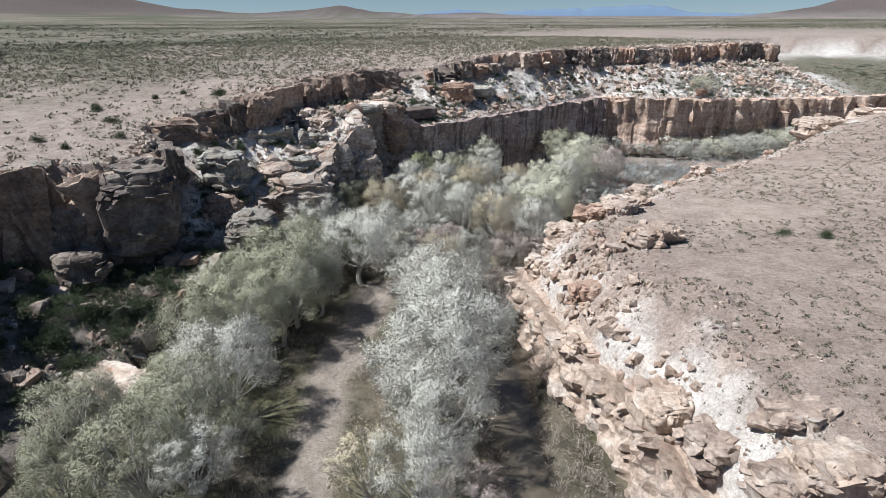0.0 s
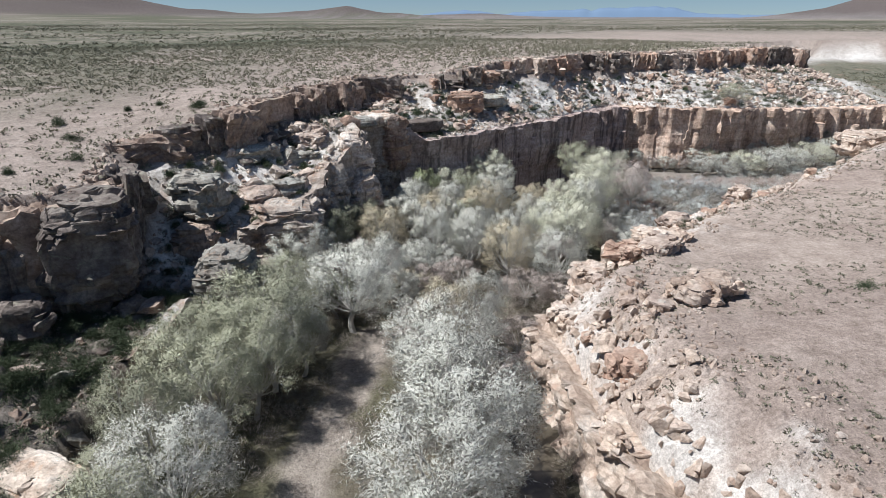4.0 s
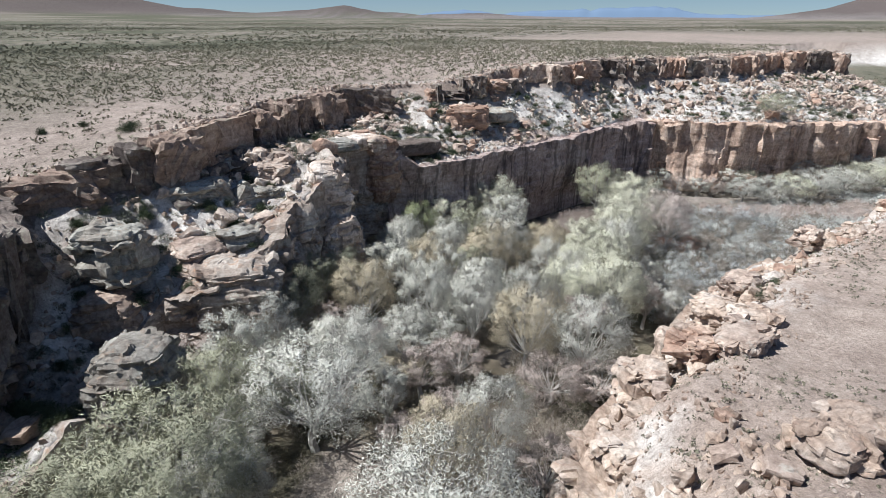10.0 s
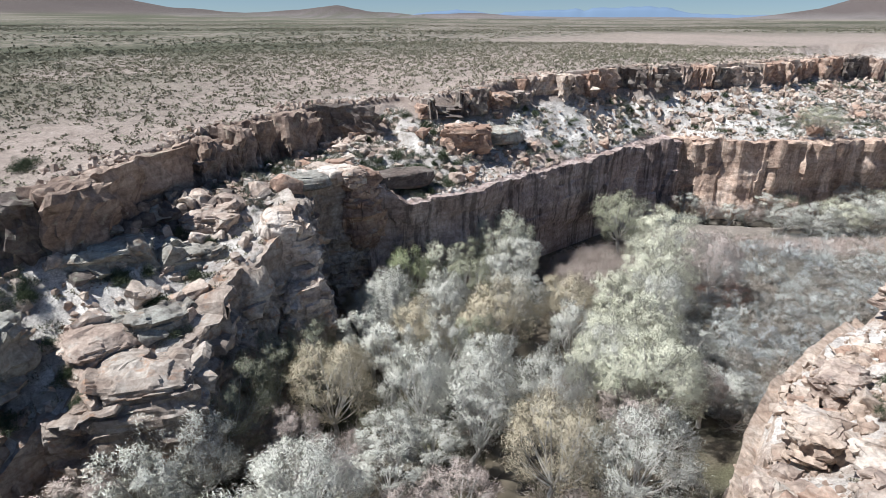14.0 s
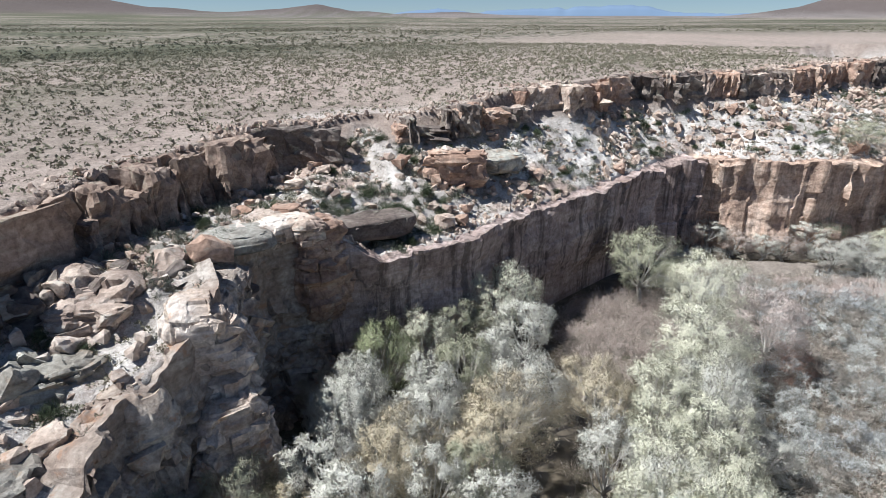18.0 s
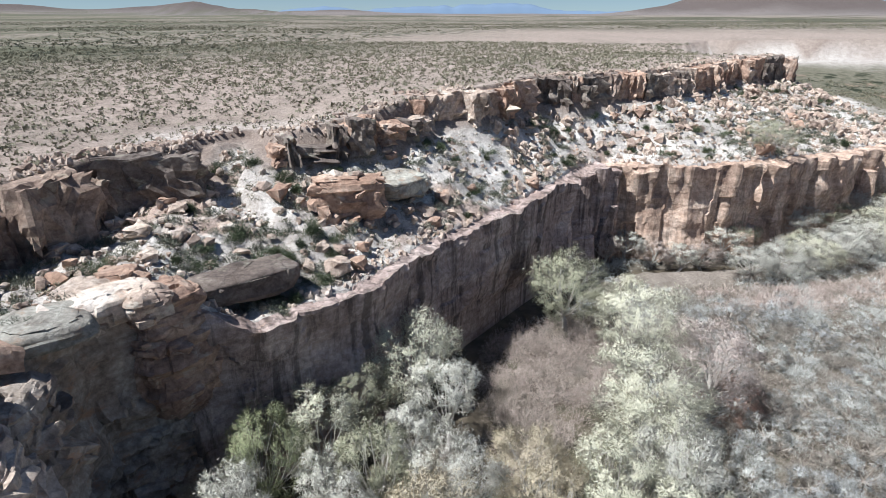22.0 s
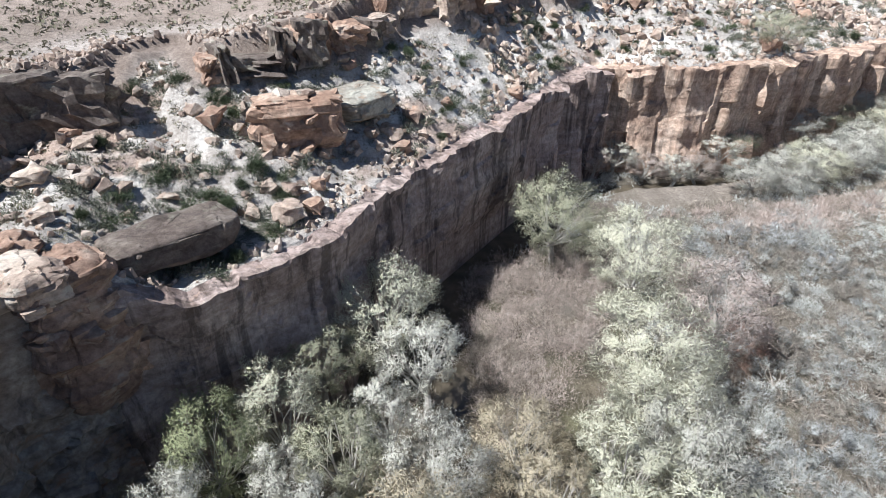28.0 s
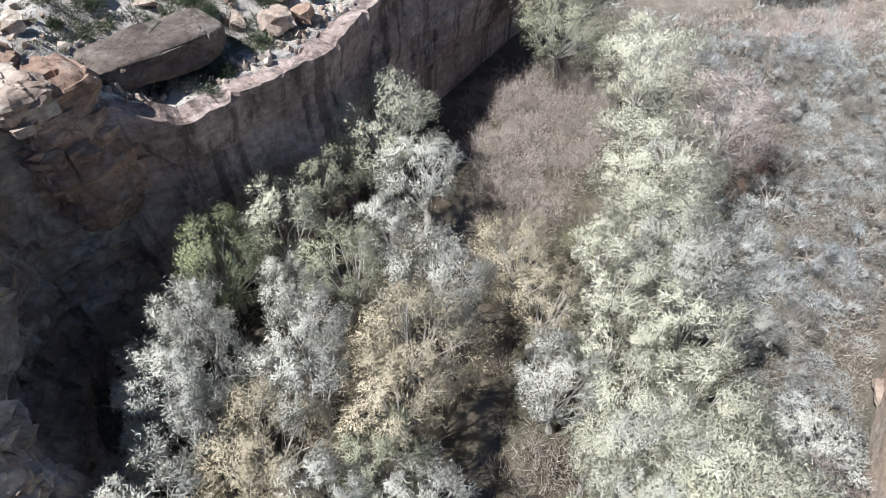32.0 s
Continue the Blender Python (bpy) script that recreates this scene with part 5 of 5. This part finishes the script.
rng = np.random.default_rng(61)
spots = scatter(38000, (-230, 85, 300, 400), open_plateau, 62)
shrub_field("scrub", spots, 0.28 + 0.85 * rng.random(38000) ** 2.0, 0.85, 9, 0.6, SCRUB, "low grey-olive desert scrub dotted over the plateau", 63)
spots = scatter(26000, (-620, 60, 800, 1050), lambda x, y: within(PLATEAU, x, y) & (along(RIM, x, y)[0] > 150) & (value_noise(x / 90, y / 45, 0, 164) * 0.7 + value_noise(x / 16, y / 16, 0, 165) * 0.4 > 0.46), 60)
shrub_field("scrub", spots, 0.6 + 1.3 * rng.random(26000) ** 2.0, 0.85, 6, 0.95, SCRUB, "grey-olive desert scrub on the far plateau", 55)
spots = scatter(3500, (140, 150, 340, 340), lambda x, y: ~within(CANYON, x, y) & ~within(PLATEAU, x, y), 59)
shrub_field("scrub", spots, 0.4 + 0.9 * rng.random(3500) ** 1.8, 0.85, 14, 0.5, SCRUB, "dark scrub on the far slopes", 58)
spots = scatter(13000, (12, 22, 130, 185), lambda x, y: within(EAST, x, y) & (along(MESA, x, y)[0] > 4.5) & (value_noise(x / 14, y / 14, 0, 163) > 0.3), 64)
shrub_field("scrub", spots, 0.14 + 0.5 * rng.random(13000) ** 2.4, 0.8, 11, 0.55, SCRUB, "small dry scrub dotted over the mesa", 65)
spots = scatter(6500, (-60, 60, 150, 268), on_terrace, 66)
shrub_field("scrub", spots, 0.2 + 0.65 * rng.random(6500) ** 2, 0.85, 26, 0.2, SCRUB, "grey scrub among the rocks", 67)


spots = scatter(760, (-60, 95, 140, 262), lambda x, y: on_terrace(x, y) & (value_noise(x / 9, y / 9, 0, 183) > 0.45), 68)
shrub_field("desert_bush", spots, 0.5 + 0.9 * rng.random(760) ** 1.5, 0.9, 170, 0.065, BUSH, "grey-green desert bushes among the slabs", 69)


spots = scatter(640, (-70, 36, -38, 97), lambda x, y: ~within(PLATEAU, x, y) & ~within(CANYON, x, y), 56)
shrub_field("desert_bush", spots, 0.5 + 1.0 * rng.random(640) ** 1.5, 0.9, 110, 0.085, JUNIPER, "dark green bushes filling the shaded rubble", 57)


def on_floor(x, y):
    return within(CANYON, x, y) & (along(CREEK, x, y)[0] > 2.6 - 1.9 * smooth(38, 46, x)) & (along(PATH_LINE, x, y)[0] > 3.4) & (along(LOWER, x, y)[0] > 2.5) & (along(MESA, x, y)[0] > 2)


spots = scatter(1250, (-44, 30, 40, 192), lambda x, y: on_floor(x, y) & (value_noise(x / 10, y / 10, 0, 171) > 0.38), 71)
shrub_field("undergrowth", spots, rng.uniform(0.9, 2.3, 1250), 1.1, 110, 0.035, THICKET, "bare brown undergrowth between the trees", 73)
spots = scatter(2300, (32, 126, 130, 218), lambda x, y: on_floor(x, y) & (np.hypot((x - 67) / 1.3, (y - 195) * 2.2) > 11) & (value_noise(x / 8, y / 8, 0, 176) + 0.3 * value_noise(x / 3, y / 3, 0, 177) > 0.5), 74)
bulk = 0.5 + 1.3 * rng.random(2300) ** 1.8
BROWN_BAND = [(55, 189), (60, 182), (95, 171), (135, 184), (135, 192), (92, 185)]
SHRUBS = [tree_meshes(400 + 7 * n, 4.0, 3.0, 10, 300, 0.42) for n in range(4)]
SHRUB_MESHES = {}
brushy = random.Random(88)


def pale_shrub(x, y, radius, mat, label):
    n = brushy.randrange(4)
    if (mat, n) not in SHRUB_MESHES:
        wood, twigs = SHRUBS[n]
        SHRUB_MESHES[mat, n] = (mesh_of("branchwork", *wood, THICKET), crown_mesh(twigs, mat))
    tall = radius * brushy.uniform(0.95, 1.35)
    ob = empty("shrub", pose(x, y, height(x, y) - 0.1, 0, 0, brushy.uniform(0, 360)) @ Matrix.Diagonal((radius / 3.0, radius / 3.0, tall / 4.0, 1)))
    tagged(ob, label, "shrub", "pale shrubs")
    part_of("branchwork", SHRUB_MESHES[mat, n][0], ob, "thin brown stems")
    part_of("crown", SHRUB_MESHES[mat, n][1], ob)
    return ob


PALE_SHRUBS = ((SAGE, "pale grey leafless shrub on the canyon floor"), (SAGE_BLUE, "blue-grey leafless shrub on the canyon floor"), (SAGE, "pale grey leafless shrub on the canyon floor"), (SAGE_DULL, "dull brown-grey leafless shrub on the canyon floor"))
placed = []
for x, y in scatter(900, (31, 122, 84, 186), lambda x, y: on_floor(x, y) & (x > 31 + 0.25 * (y - 126)) & (value_noise(x / 7, y / 7, 0, 178) > 0.3), 96):
    room = min((math.hypot(x - a, y - b) - c for a, b, c in placed), default=9.0)
    if room > 0.9 and len(placed) < 170 and not within(BROWN_BAND, np.array([x]), np.array([y]))[0]:
        radius = min(2.9, max(1.1, room)) * brushy.uniform(0.8, 1.1)
        placed.append((x, y, radius * 0.8))
        mat, label = brushy.choice(PALE_SHRUBS)
        pale_shrub(x, y, radius, mat, label)
mounds = scatter(240, (31, 124, 80, 186), lambda x, y: on_floor(x, y) & (x > 32 + 0.25 * (y - 126)) & (value_noise(x / 6, y / 6, 0, 178) > 0.33), 89)
mound_size = 0.7 + 2.0 * rng.random(240) ** 1.5
for n, (mat, label) in enumerate(((SAGE, "pale grey rounded shrubs crowded on the canyon floor"), (SAGE_BLUE, "blue-grey rounded shrubs on the canyon floor"), (SAGE_DULL, "dull grey-brown rounded shrubs on the canyon floor"))):
    shrub_field("shrub_mounds", mounds[n::3], mound_size[n::3], 0.9, 620, 0.026, mat, label, 90 + 3 * n, 0.45, 0.5)
close = (spots[:, 0] < 74) & (spots[:, 1] < 184)
shrub_field("shrub_thicket", spots[close], bulk[close], 0.95, 130, 0.04, SAGE_DULL, "low grey shrub thicket on the canyon floor", 75, 0.8)
shrub_field("shrub_thicket", spots[~close], bulk[~close], 0.95, 84, 0.075, SAGE, "pale grey shrubs towards the canyon's end", 72, 0.8)
spots = scatter(620, (0, 30, 34, 168), lambda x, y: within(CANYON, x, y) & (along(CREEK, x, y)[0] > 2.5) & (along(CREEK, x, y)[0] < 8) & (along(MESA, x, y)[0] > 1.2), 78)
shrub_field("creek_thicket", spots, rng.uniform(0.7, 2.0, 620), 1.1, 130, 0.035, THICKET, "bare grey-brown brush along the creek", 79)
spots = scatter(2600, (-34, 30, 8, 110), lambda x, y: within(CANYON, x, y) & (along(CREEK, x, y)[0] > 3.5) & (along(PATH_LINE, x, y)[0] + 3 * fbm(x / 4, y / 4, 0, 190) > 3), 80)
shrub_field("dry_grass", spots, rng.uniform(0.25, 0.7, 2600), 0.7, 26, 0.08, GRASS, "olive and straw-coloured grass under the trees", 84)
TALL_BRUSH = [(16, 157), (17, 166), (20, 176), (29, 184.5), (38, 182), (42, 175), (38, 170), (33, 161), (27, 157), (21, 152)]
spots = scatter(250, (12, 142, 62, 204), lambda x, y: within(TALL_BRUSH, x, y) & (along(CREEK, x, y)[0] > 2.0), 76)
band = scatter(420, (50, 165, 140, 196), lambda x, y: within(BROWN_BAND, x, y) & within(CANYON, x, y) & (value_noise(x / 5, y / 5, 0, 179) > 0.3), 92)
shrub_field("brown_thicket", band, rng.uniform(0.9, 1.9, 420), 1.2, 110, 0.05, TWIG_BROWN, "band of bare brown brush along the creek", 94)
rust = scatter(22, (44, 154, 52, 164), lambda x, y: np.hypot(x - 48, y - 160) < 4.5, 93)
shrub_field("rusty_thicket", rust, rng.uniform(0.8, 1.7, 22), 1.1, 260, 0.035, TWIG_RED, "rust-red brush at the foot of a tree", 95)
brush = scatter(900, (40, 130, 126, 212), lambda x, y: on_floor(x, y) & (np.hypot((x - 67) / 1.3, (y - 195) * 2.2) > 11) & (value_noise(x / 8, y / 8, 0, 176) + 0.3 * value_noise(x / 3, y / 3, 0, 177) < 0.66), 87)
shrub_field("brown_thicket", brush, rng.uniform(0.6, 1.7, 900), 1.0, 100, 0.05, THICKET, "bare brown brush among the pale shrubs", 88)
brush_size = rng.uniform(0.9, 2.5, 250)
shrub_field("brown_thicket", spots[:150], brush_size[:150], 1.4, 420, 0.02, TWIG_BROWN, "dense reddish brown thicket below the wall", 77, 0.55)
shrub_field("brown_thicket", spots[150:], brush_size[150:], 1.5, 420, 0.02, TWIG_PINK, "dense pinkish grey thicket below the wall", 78, 0.55)
EVERGREENS = []
for n in range(4):
    place = np.random.default_rng(300 + n).normal(size=(6, 2)) * 0.42
    v, f = clumps(place, np.linspace(0, 0.35, 6), np.linspace(0.75, 0.5, 6), np.linspace(0.7, 0.95, 6), 340, 0.05, 310 + n, 0.25, 0.7)
    EVERGREENS.append(mesh_of("evergreen_shrub", v, f, JUNIPER))


def evergreen(x, y, size):
    ob = new("evergreen_shrub", sizes.choice(EVERGREENS))
    ob.matrix_basis = pose(x, y, height(x, y) - 0.05, 0, 0, sizes.uniform(0, 360)) @ Matrix.Diagonal((size, size, size * sizes.uniform(0.8, 1.1), 1))
    return tagged(ob, "dark green evergreen shrub", "shrub", "evergreen shrubs")


for x, y in scatter(90, (-30, 150, 140, 262), lambda x, y: on_terrace(x, y) & (value_noise(x / 12, y / 12, 0, 181) > 0.45), 81):
    evergreen(x, y, sizes.uniform(0.7, 1.6))
for x, y in scatter(60, (-66, 58, -38, 98), lambda x, y: ~within(PLATEAU, x, y) & ~within(CANYON, x, y), 82):
    evergreen(x, y, sizes.uniform(1.4, 2.6))
for x, y in scatter(26, (-55, 100, -26, 135), on_terrace, 83):
    evergreen(x, y, sizes.uniform(0.9, 1.8))
for x, y in ((-1.4, 171), (-2.8, 183), (-5, 164.5), (-3.5, 162), (0, 173.3), (2.2, 172.7), (-6.3, 168.6), (-12.3, 185.4), (-14, 177), (7.6, 180.5), (-8, 172), (-4.5, 174.5), (-27, 120), (-33, 112), (-36, 108), (-30, 109), (-38, 117), (-41, 108)):
    evergreen(x, y, sizes.uniform(1.1, 1.9))
for x, y in ((-50, 138), (-49, 136.5), (-59.2, 141.5), (-65, 138.4), (-65.5, 120), (-72, 128), (-58, 108), (-63, 100), (-70, 104), (15, 190), (17, 193.5), (20, 194.5), (38, 209), (42, 211), (49, 81), (56.8, 83.2), (44, 118), (40, 112)):
    evergreen(x, y, sizes.uniform(1.1, 1.7))

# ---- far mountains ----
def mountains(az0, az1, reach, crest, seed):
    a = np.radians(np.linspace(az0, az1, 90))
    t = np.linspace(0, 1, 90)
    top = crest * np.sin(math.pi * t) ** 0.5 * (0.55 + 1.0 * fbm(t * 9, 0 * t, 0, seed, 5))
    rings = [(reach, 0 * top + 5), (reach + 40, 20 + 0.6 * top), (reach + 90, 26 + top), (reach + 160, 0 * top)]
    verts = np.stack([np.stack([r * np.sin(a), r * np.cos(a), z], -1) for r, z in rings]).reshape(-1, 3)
    m, nodes, links, shader = material("haze_tinted_distance")
    # aerial haze is put into the blue base colour and a faint glow
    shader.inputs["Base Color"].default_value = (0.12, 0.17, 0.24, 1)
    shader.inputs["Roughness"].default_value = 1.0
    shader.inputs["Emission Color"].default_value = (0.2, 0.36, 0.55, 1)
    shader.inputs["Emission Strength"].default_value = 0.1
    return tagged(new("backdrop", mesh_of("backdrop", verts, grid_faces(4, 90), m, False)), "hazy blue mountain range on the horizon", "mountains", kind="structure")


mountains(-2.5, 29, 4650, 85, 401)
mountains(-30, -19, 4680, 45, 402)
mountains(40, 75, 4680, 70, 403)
